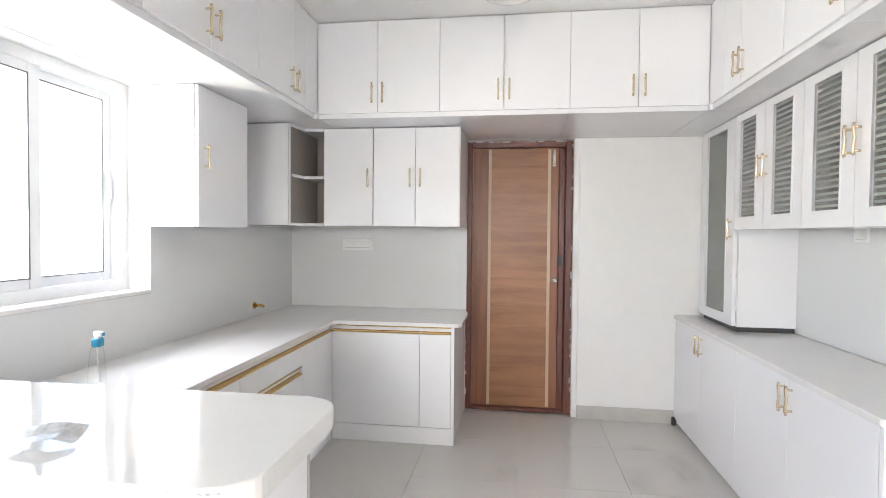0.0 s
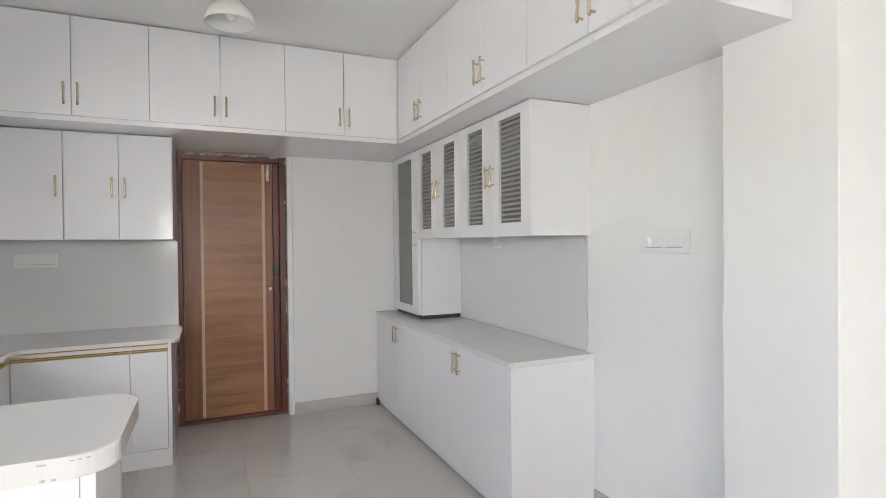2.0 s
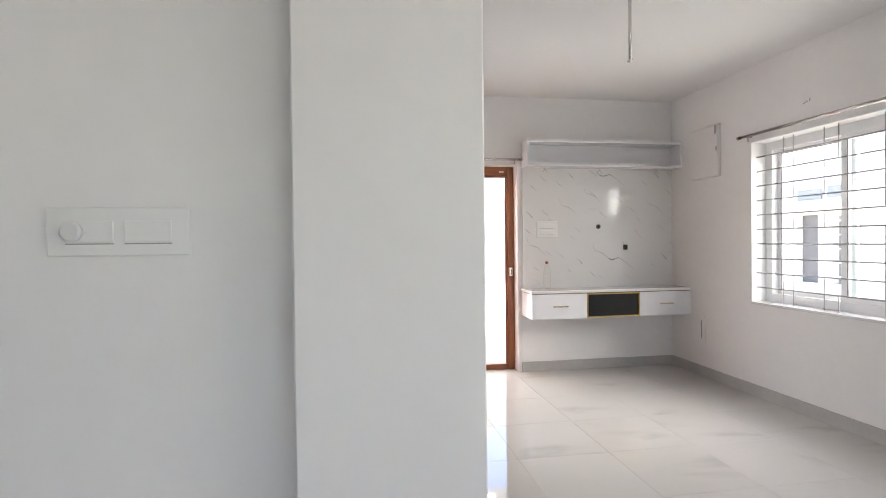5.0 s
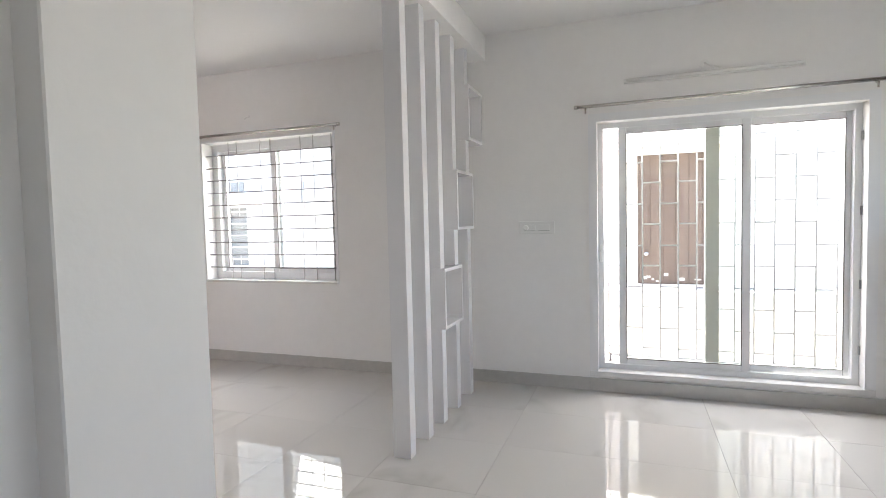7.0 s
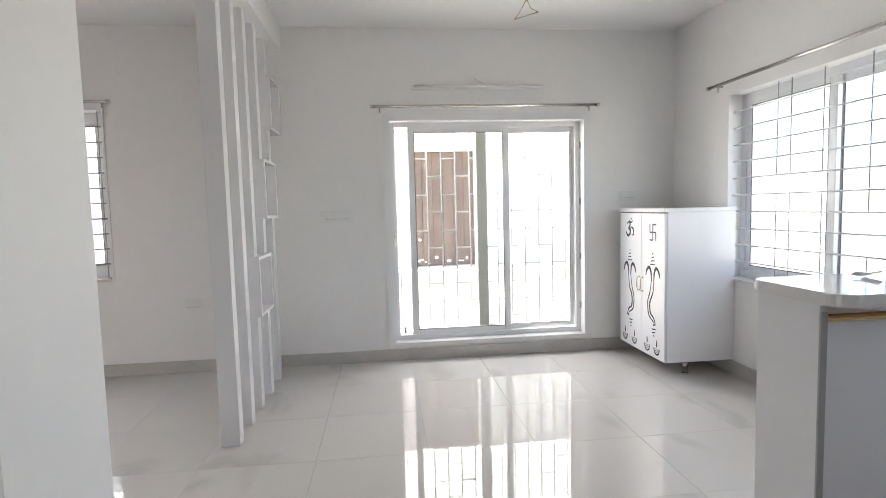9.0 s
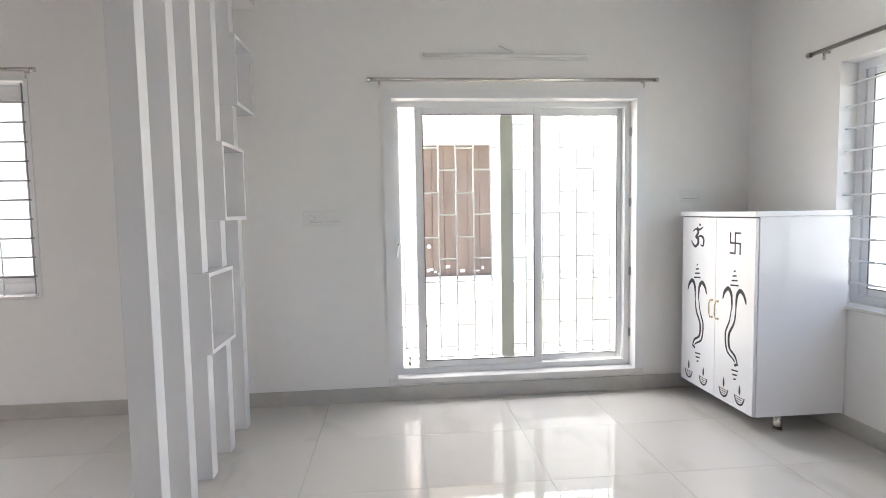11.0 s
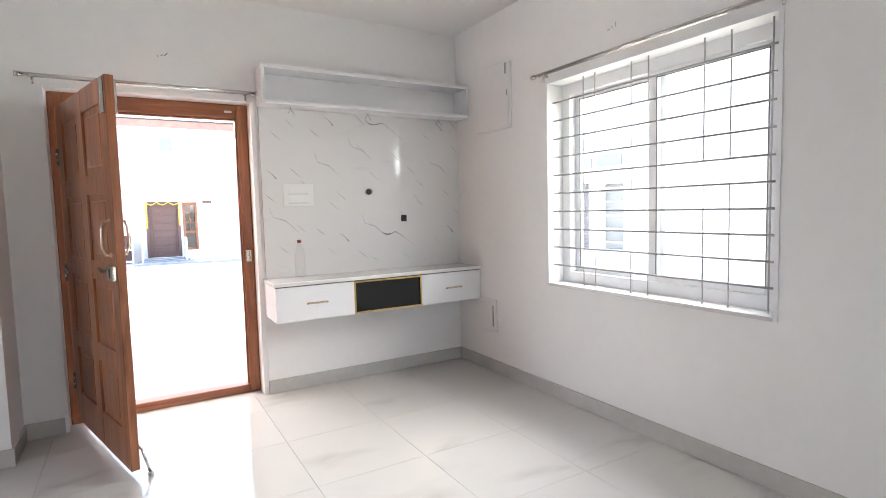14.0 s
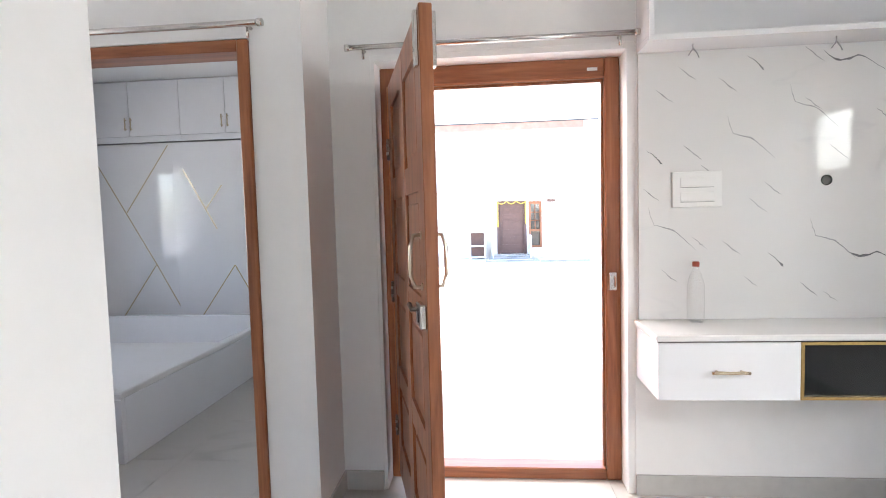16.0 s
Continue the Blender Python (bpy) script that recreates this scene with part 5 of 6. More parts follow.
def partition():
    t = thing("slat_partition", (1.9, -1.4, 0), "white laminate slatted partition with three open box shelves", "partition")
    cuts = {2: [(0.63, 1.03)], 3: [(0.63, 1.03), (1.28, 1.70)], 4: [(1.28, 1.70), (1.95, 2.36)]}
    th = 0.075
    for k, y in enumerate(SLAT_Y):
        z0 = 0.0
        for a, c in cuts.get(k, []) + [(2.63, 2.63)]:
            part("slat", boxes((SXW, SXE, y - th, y, z0, a), r=0.0015), LAMINATE, t)
            z0 = c
    th2 = 0.02
    for (ya, yb), z0, z1 in (((SLAT_Y[2] + 0.006, SLAT_Y[3] + 0.075), 0.63, 1.03), ((SLAT_Y[3] + 0.006, SLAT_Y[4] + 0.075), 1.28, 1.70), ((SLAT_Y[4] + 0.006, SY + 0.01), 1.95, 2.36)):
        yb -= 0.15
        yb = max(yb, SY + 0.002)
        x0, x1 = SXW - 0.03, SXE + 0.03
        bm = boxes((x0, x1, yb, ya, z0, z0 + th2), (x0, x1, yb, ya, z1 - th2, z1), (x0, x1, ya - th2, ya, z0 + th2, z1 - th2), (x0, x1, yb, yb + th2, z0 + th2, z1 - th2))
        part("box_shelf", bm, LAMINATE, t, "open white box shelf")


partition()


# ---- prayer cabinet ----
def prayer_cabinet():
    x1, y0, y1 = -1.05, -2.185, -1.435
    z0, z1 = 0.11, 1.245
    t = thing("prayer_cabinet", (-1.33, -1.81, 0), "glossy white two-door prayer cabinet with black cut-out symbols", "cabinet")
    part("body", boxes((WX + 0.003, x1 - 0.02, y0, y1, z0, z1), r=0.002), LAMINATE, t)
    part("top", boxes((WX + 0.003, x1 + 0.012, y0 - 0.01, y1 + 0.012, z1, z1 + 0.03), r=0.003), LAMINATE, t)
    ym = -1.80
    doors = [part("door", boxes((x1 - 0.018, x1, y0 + 0.003, ym - 0.002, z0 + 0.002, z1 - 0.008), r=0.0015), LAMINATE, t),
             part("door", boxes((x1 - 0.018, x1, ym + 0.002, y1 - 0.003, z0 + 0.002, z1 - 0.008), r=0.0015), LAMINATE, t)]
    part("shadow_gap", boxes((x1 - 0.019, x1 - 0.004, y0 + 0.003, y1 - 0.003, z1 - 0.0075, z1 - 0.001)), GASKET, t)
    for x, y in ((x1 - 0.20, y1 - 0.06), (x1 - 0.20, y0 + 0.06), (WX + 0.08, y1 - 0.36), (WX + 0.08, y0 + 0.06)):
        leg = part("leg", lathe(bmesh.new(), [(0.022, 0.012), (0.022, z0)], x, y, 16), STEEL, t)
        part("foot", lathe(bmesh.new(), [(0.026, 0.0), (0.026, 0.012)], x, y, 16), STEEL, leg)
    for s, d in ((-1, 0), (1, 1)):
        part("handle", pull(bmesh.new(), (x1, ym + s * 0.03, 0.665), (0, 0, 1), (0.5, 0, 0), 0.11, 0.0045), PALE_GOLD, doors[d], "gold handle")

    def stroke(d, pts, w0, w1, name="cut_out"):
        """A flat dark stroke on the door, from width w0 to w1 and back, y and z in metres."""
        bm = bmesh.new()
        n = len(pts)
        rows = []
        for i, (y, z) in enumerate(pts):
            a = Vector(pts[max(i - 1, 0)])
            c = Vector(pts[min(i + 1, n - 1)])
            dv = (c - a).normalized()
            nv = Vector((-dv.y, dv.x))
            f = i / (n - 1)
            w = w0 + (w1 - w0) * math.sin(math.pi * f)
            rows.append([bm.verts.new((x1 + e, y + nv.x * w * s, z + nv.y * w * s)) for s in (-0.5, 0.5) for e in (-0.001, 0.0012)])
        for q, s in zip(rows, rows[1:]):
            for i, j in ((0, 1), (1, 3), (3, 2), (2, 0)):
                bm.faces.new((q[i], q[j], s[j], s[i]))
        bm.faces.new((rows[0][0], rows[0][1], rows[0][3], rows[0][2]))
        bm.faces.new((rows[-1][0], rows[-1][1], rows[-1][3], rows[-1][2]))
        part(name, bm, CUTOUT, doors[d])

    def curve(pts, n=8):
        """Points along a smooth curve through the given ones."""
        out = []
        P = [Vector(p) for p in pts]
        P = [P[0]] + P + [P[-1]]
        for i in range(1, len(P) - 2):
            for k in range(n):
                u = k / n
                a, b, c, d = P[i - 1], P[i], P[i + 1], P[i + 2]
                out.append(tuple(0.5 * ((2 * b) + (c - a) * u + (2 * a - 5 * b + 4 * c - d) * u * u + (3 * b - a - 3 * c + d) * u ** 3)))
        return out + [tuple(P[-2])]

    c0, c1 = -2.00, -1.615
    # the sacred syllable on the far door
    z = 1.10

    def om(pts, w0, w1):
        stroke(0, curve([(c0 - p[0], z + p[1]) for p in pts], 5), w0, w1)
    om([(0.055, 0.045), (0.02, 0.062), (-0.005, 0.04), (0.02, 0.008), (0.0, 0.005), (-0.005, -0.03), (0.03, -0.055), (0.065, -0.03), (0.07, -0.015)], 0.006, 0.022)
    om([(0.005, 0.0), (-0.03, 0.018), (-0.065, 0.0), (-0.06, -0.045), (-0.03, -0.04)], 0.004, 0.016)
    om([(0.01, 0.075), (-0.02, 0.058), (-0.06, 0.078)], 0.003, 0.013)
    om([(-0.015, 0.092), (-0.03, 0.088)], 0.012, 0.014)
    # the crossed emblem of good fortune on the near door
    for pts in ([(0, 0.065), (0, -0.065)], [(0.05, 0), (-0.05, 0)], [(0, 0.06), (-0.05, 0.06)], [(0.045, 0), (0.045, 0.065)], [(0, -0.06), (0.05, -0.06)], [(-0.045, 0), (-0.045, -0.065)]):
        stroke(1, [(c1 - p[0], 1.09 + p[1]) for p in pts], 0.010, 0.013)
    # curving trunk motifs with a crown of bars
    for d, c, m in ((0, c0, -1), (1, c1, 1)):
        for k, w in enumerate((0.015, 0.035, 0.055, 0.075)):
            zz = 0.925 - 0.028 * k
            stroke(d, [(c - w / 2, zz - 0.003), (c + w / 2, zz + 0.003)], 0.009, 0.011)
        for s in (1, -1):
            stroke(d, curve([(c + s * 0.108, 0.745), (c + s * 0.09, 0.79), (c + s * 0.055, 0.815), (c + s * 0.026, 0.78), (c + s * 0.018, 0.70)]), 0.007, 0.025)
        stroke(d, curve([(c + m * 0.02, 0.71), (c + m * 0.005, 0.62), (c - m * 0.04, 0.54), (c - m * 0.035, 0.46), (c + m * 0.02, 0.42), (c + m * 0.045, 0.37)]), 0.007, 0.017)
        stroke(d, curve([(c - m * 0.02, 0.71), (c - m * 0.04, 0.62), (c - m * 0.075, 0.54), (c - m * 0.06, 0.44), (c, 0.40), (c + m * 0.02, 0.385)]), 0.006, 0.013)
        stroke(d, [(c + m * 0.035, 0.375), (c + m * 0.015, 0.365)], 0.016, 0.022)
        for k, w in enumerate((0.06, 0.045, 0.02)):
            zz = 0.335 - 0.026 * k
            stroke(d, [(c - w / 2 + 0.02, zz - 0.003), (c + w / 2 + 0.02, zz + 0.003)], 0.009, 0.011)
    # little oil lamps
    for d, c in ((0, -2.085), (0, -1.915), (1, -1.70), (1, -1.55)):
        zz = 0.185
        stroke(d, curve([(c - 0.045, zz + 0.01), (c - 0.028, zz - 0.028), (c, zz - 0.04), (c + 0.028, zz - 0.028), (c + 0.045, zz + 0.01)], 4), 0.006, 0.012)
        for k in range(3):
            stroke(d, [(c - 0.034 + 0.006 * k, zz + 0.004 - 0.013 * k), (c + 0.034 - 0.006 * k, zz + 0.004 - 0.013 * k)], 0.004, 0.005)
        stroke(d, curve([(c, zz + 0.018), (c + 0.002, zz + 0.04), (c, zz + 0.075)], 4), 0.002, 0.016)


prayer_cabinet()


# ---- living room ----
def tv_unit():
    t = thing("tv_console", (5.75, -1.47, 0.585), "white wall-hung TV console with two drawers and a black niche", "console")
    x0, y0, y1 = 5.59, -2.302, -0.615
    part("top", boxes((x0 - 0.015, EX - 0.001, y0, y1 + 0.012, 0.835, 0.862), r=0.005), QUARTZ, t, "white stone top")
    n0, n1 = -1.742, -1.182
    part("body", boxes((x0 + 0.02, EX - 0.001, n1, y1, 0.585, 0.828), r=0.001), LAMINATE, t)
    part("body", boxes((x0 + 0.02, EX - 0.001, y0, n0, 0.585, 0.828), r=0.001), LAMINATE, t)
    part("shadow_gap", boxes((x0 + 0.006, EX - 0.01, y0 + 0.002, y1 - 0.002, 0.8282, 0.8348)), GASKET, t)
    for a, c in ((n1 + 0.002, y1), (y0, n0 - 0.002)):
        d = part("drawer_front", boxes((x0, x0 + 0.018, a, c, 0.585, 0.827), r=0.0015), LAMINATE, t)
        m = (a + c) / 2
        bm = tube(bmesh.new(), [(x0 - 0.022, m - 0.075, 0.705), (x0 - 0.028, m - 0.045, 0.709), (x0 - 0.022, m, 0.705), (x0 - 0.028, m + 0.045, 0.709), (x0 - 0.022, m + 0.075, 0.705)], 0.007, 8)
        for e in (-1, 1):
            tube(bm, [(x0 - 0.024, m + e * 0.05, 0.707), (x0, m + e * 0.05, 0.707)], 0.006, 8)
        part("handle", bm, PALE_GOLD, d, "pale gold bow handle")
    bm = boxes((x0, x0 + 0.02, n0, n0 + 0.012, 0.587, 0.827), (x0, x0 + 0.02, n1 - 0.012, n1, 0.587, 0.827), (x0, x0 + 0.02, n0 + 0.012, n1 - 0.012, 0.815, 0.827), (x0, x0 + 0.02, n0 + 0.012, n1 - 0.012, 0.587, 0.599))
    part("niche_frame", bm, GOLD, t, "thin gold frame")
    part("niche_panel", boxes((x0 + 0.012, x0 + 0.02, n0 + 0.012, n1 - 0.012, 0.599, 0.815)), BLACK_GLASS, t, "black glass flap")
    part("niche_body", boxes((x0 + 0.021, EX - 0.001, n0 + 0.001, n1 - 0.001, 0.587, 0.827)), BLACK, t)
    s = thing("wall_shelf", (5.82, -1.46, 2.10), "long white open wall shelf above the marble panel", "shelf")
    sx, sy0, sy1 = 5.72, -2.302, -0.62
    for nm, b in (("board", (sx, EX - 0.001, sy0, sy1, 2.338, 2.362)), ("board", (sx, EX - 0.001, sy0, sy1, 2.10, 2.124)), ("end_board", (sx, EX - 0.001, sy0, sy0 + 0.022, 2.124, 2.338)), ("end_board", (sx, EX - 0.001, sy1 - 0.022, sy1, 2.124, 2.338)), ("back_board", (EX - 0.012, EX - 0.001, sy0 + 0.022, sy1 - 0.022, 2.124, 2.338))):
        part(nm, boxes(b, r=0.001), LAMINATE, s)
    for y in (-0.83, -1.42, -2.05):
        bm = tube(bmesh.new(), [(5.80, y, 2.10), (5.80, y, 2.08), (5.79, y + 0.012, 2.065), (5.80, y + 0.02, 2.05)], 0.003, 6)
        tube(bm, [(5.80, y, 2.08), (5.805, y - 0.02, 2.06), (5.80, y - 0.025, 2.04)], 0.003, 6)
        part("loose_wire", bm, PLASTIC_GREY, s, "short loose wire ends")
    m = thing("marble_panel", (5.91, -1.46, 0.863), "white marble wall panel with short grey slanting veins", "panel")
    part("slab", boxes((EX - 0.016, EX - 0.001, -2.302, -0.625, 0.863, 2.099)), TV_MARBLE, m)
    random.seed(11)
    # motifs as steps (south, down, width), in centimetres and millimetres; they repeat as the print does
    wing = [(-9, -3, 1.5), (-6, 0, 5), (-2, 1.5, 10), (2, 1, 13), (5, -0.5, 8), (9, 1, 3), (16, 6, 2), (25, 13, 1)]
    comma = [(-4, -3.5, 1), (-1, -1.5, 3), (1, 0.5, 4), (2.6, 2.4, 11), (3.2, 3, 1)]
    branch = [(-6, -9, 1), (-5, -5, 4), (-3.5, -1, 3), (1, 0.5, 5), (5, 1.5, 6), (10, 6, 4), (15, 11, 1)]
    fleck = [(-3.5, -3, 1), (-1, -1, 4), (1, 1, 5), (4, 3, 1)]

    def motif(shape, spots, material, scale=1.0):
        for py, pz in spots:
            bm = bmesh.new()
            rows = []
            pts = []
            for p, q in zip(shape, shape[1:]):
                for k in range(3):
                    f = k / 3
                    pts.append([p[i] + (q[i] - p[i]) * f for i in range(3)])
            pts.append(shape[-1])
            for k, (u, v, w) in enumerate(pts):
                u, v = 0.01 * scale * u + random.uniform(-0.002, 0.002), 0.01 * scale * v + random.uniform(-0.002, 0.002)
                w = 0.001 * scale * w * random.uniform(0.6, 1.1)
                rows.append([bm.verts.new((EX - 0.0166, min(-0.632, max(-2.30, py - u - g * w * 0.5)), min(2.096, max(0.866, pz - v + g * w)))) for g in (-0.5, 0.5)])
            for q, r in zip(rows, rows[1:]):
                bm.faces.new((q[0], q[1], r[1], r[0]))
            part("vein", bm, material, m)
    motif(wing, [(-1.524, 2.04), (-1.62, 1.16)], VEIN)
    motif(comma, [(-1.145, 2.03), (-2.115, 2.04), (-1.24, 1.135), (-2.20, 1.17), (-0.70, 1.62)], VEIN)
    motif(branch, [(-1.08, 1.71), (-2.06, 1.725), (-1.446, 1.235), (-1.35, 1.84), (-0.73, 1.30)], PALE_VEIN)
    motif(fleck, [(-1.02, 1.94), (-1.98, 1.955), (-1.39, 1.84), (-1.69, 1.78), (-1.835, 1.67), (-1.91, 1.57), (-1.22, 1.465), (-2.165, 1.485)], PALE_VEIN)
    motif(fleck, [(-2.27, 1.32), (-1.875, 1.45), (-1.91, 1.40), (-1.125, 1.04), (-2.07, 1.08), (-1.74, 1.32), (-1.77, 0.965), (-1.475, 0.965)], PALE_VEIN, 0.8)
    motif(fleck, [(-1.38, 1.00), (-2.25, 1.87), (-1.39, 2.06), (-2.26, 2.06), (-1.04, 1.195), (-1.155, 1.39), (-1.505, 1.62), (-0.865, 1.64)], PALE_VEIN, 1.1)
    motif(fleck, [(-0.94, 1.55), (-0.74, 1.90), (-0.84, 2.0), (-0.76, 1.07), (-0.90, 1.22), (-0.68, 1.45)], PALE_VEIN)
    bm = lathe(bmesh.new(), [(0.024, 0), (0.024, 0.004), (0.019, 0.005), (0.019, -0.001)], 0, 0, 20)
    bmesh.ops.rotate(bm, verts=bm.verts, cent=(0, 0, 0), matrix=Matrix.Rotation(radians(-90), 3, "Y"))
    bmesh.ops.translate(bm, verts=bm.verts, vec=(EX - 0.0165, -1.452, 1.495))
    part("cable_hole", bm, BLACK, m, "round black cable hole")
    part("back_box", boxes((EX - 0.0185, EX - 0.0155, -1.782, -1.732, 1.248, 1.302)), BLACK, m, "square black socket hole")


tv_unit()


def pet_bottle(x, y, z):
    t = thing("water_bottle", (x, y, z), "empty clear plastic water bottle with a red cap on the console", "bottle")
    part("bottle", lathe(bmesh.new(), [(0.03, z), (0.038, z + 0.008), (0.038, z + 0.03), (0.035, z + 0.04), (0.038, z + 0.05), (0.038, z + 0.10), (0.035, z + 0.11), (0.038, z + 0.12), (0.037, z + 0.17), (0.025, z + 0.215), (0.013, z + 0.245), (0.013, z + 0.26)], x, y, 22), BOTTLE, t)
    part("cap", lathe(bmesh.new(), [(0.015, z + 0.255), (0.0155, z + 0.275), (0.013, z + 0.278)], x, y, 16), CAP_RED, t, "red screw cap")


pet_bottle(5.855, -0.865, 0.862)


def wall_box(name, x0, x1, z0, z1, label, category, d=0.025):
    t = thing(name, ((x0 + x1) / 2, SY, z0), label, category)
    part("body", boxes((x0, x1, SY, SY + d, z0, z1), r=0.003), PLASTIC, t)
    lid = part("lid", boxes((x0 + 0.008, x1 - 0.008, SY + d, SY + d + 0.006, z0 + 0.008, z1 - 0.008), r=0.002), PAINT, t)
    return t, lid


t, lid = wall_box("fuse_box", 5.13, 5.56, 1.94, 2.43, "white flush distribution box beside the window", "fuse box")
part("catch", boxes((5.16, 5.175, SY + 0.031, SY + 0.036, 2.34, 2.42)), PLASTIC_GREY, lid)
part("catch", boxes((5.15, 5.16, SY + 0.031, SY + 0.035, 2.18, 2.22)), PLASTIC_GREY, lid)
t, lid = wall_box("junction_box", 5.36, 5.60, 0.33, 0.60, "white low junction cover on the wall", "junction box", 0.012)
part("catch", boxes((5.39, 5.40, SY + 0.018, SY + 0.022, 0.38, 0.55)), PLASTIC_GREY, lid)


def batten_light():
    t = thing("tube_light", (0.16, SY, 2.32), "white tube light batten on the wall above the sliding door", "lamp")
    part("batten", boxes((-0.41, 0.74, SY, SY + 0.035, 2.325, 2.355), r=0.004), PLASTIC, t)
    part("tube", tube(bmesh.new(), [(-0.39, SY + 0.048, 2.34), (0.72, SY + 0.048, 2.34)], 0.013, 12), SHADE, t, "unlit white tube")
    bm = tube(bmesh.new(), [(0.20, SY, 2.41), (0.20, SY + 0.03, 2.41), (0.17, SY + 0.035, 2.39), (0.11, SY + 0.02, 2.37)], 0.006, 8)
    tube(bm, [(0.20, SY, 2.41), (0.20, SY + 0.008, 2.41)], 0.03, 16)
    part("wire_rose", bm, PLASTIC, t, "white wire rose")


batten_light()


def fan_hook(x, y, label, drop=0.0):
    t = thing("fan_hook", (x, y, TOP - 0.2 - drop), label, "ceiling hook")
    q = TOP - drop
    part("hook", tube(bmesh.new(), [(x, y, TOP), (x, y, q - 0.06)], 0.006 if not drop else 0.009, 8), STEEL, t)
    for pts in ([(x, y, q - 0.05), (x + 0.05, y - 0.02, q - 0.14), (x + 0.09, y, q - 0.19)], [(x, y, q - 0.05), (x - 0.03, y, q - 0.11), (x - 0.09, y - 0.02, q - 0.13)], [(x - 0.09, y - 0.02, q - 0.13), (x + 0.09, y, q - 0.19)]):
        if not drop:
            part("wire", tube(bmesh.new(), pts, 0.004, 6), PALE_GOLD, t, "loose supply wire")
    part("rose", lathe(bmesh.new(), [(0.045, TOP - 0.012), (0.05, TOP - 0.001)], x, y, 18), PLASTIC, t)
    if drop:
        part("end_pin", tube(bmesh.new(), [(x - 0.025, y, q - 0.05), (x + 0.025, y, q - 0.05)], 0.005, 8), STEEL, t)


fan_hook(-0.05, -1.52, "bare ceiling hook with loose fan wires over the dining floor")
fan_hook(3.5, -0.5, "bare steel fan rod hanging from the living room ceiling", 0.40)
for x, y in ((1.15, -1.7), (2.35, -1.7)):
    single("ceiling_cover", lathe(bmesh.new(), [(0.05, TOP - 0.012), (0.055, TOP - 0.001)], x, y, 20), PLASTIC, "round white blanking cover on the ceiling", "cover plate", "ceiling covers")
for x, y, z, ax in ((EX - 0.002, -0.05, 2.39, "x"), (4.15, SY, 2.38, "y")):
    bm = bmesh.new()
    for k in range(3):
        a = (x, y + 0.02 * k, z) if ax == "x" else (x + 0.02 * k, y, z)
        c = (x - 0.02, y + 0.03 * k - 0.02, z - 0.015 * (k - 1)) if ax == "x" else (x + 0.03 * k - 0.02, y + 0.02, z - 0.015 * (k - 1))
        tube(bm, [a, c], 0.003, 6)
    single("wall_wires", bm, PLASTIC_GREY, "short pale wire ends sticking out of the plaster", "wire", "loose wall wires")


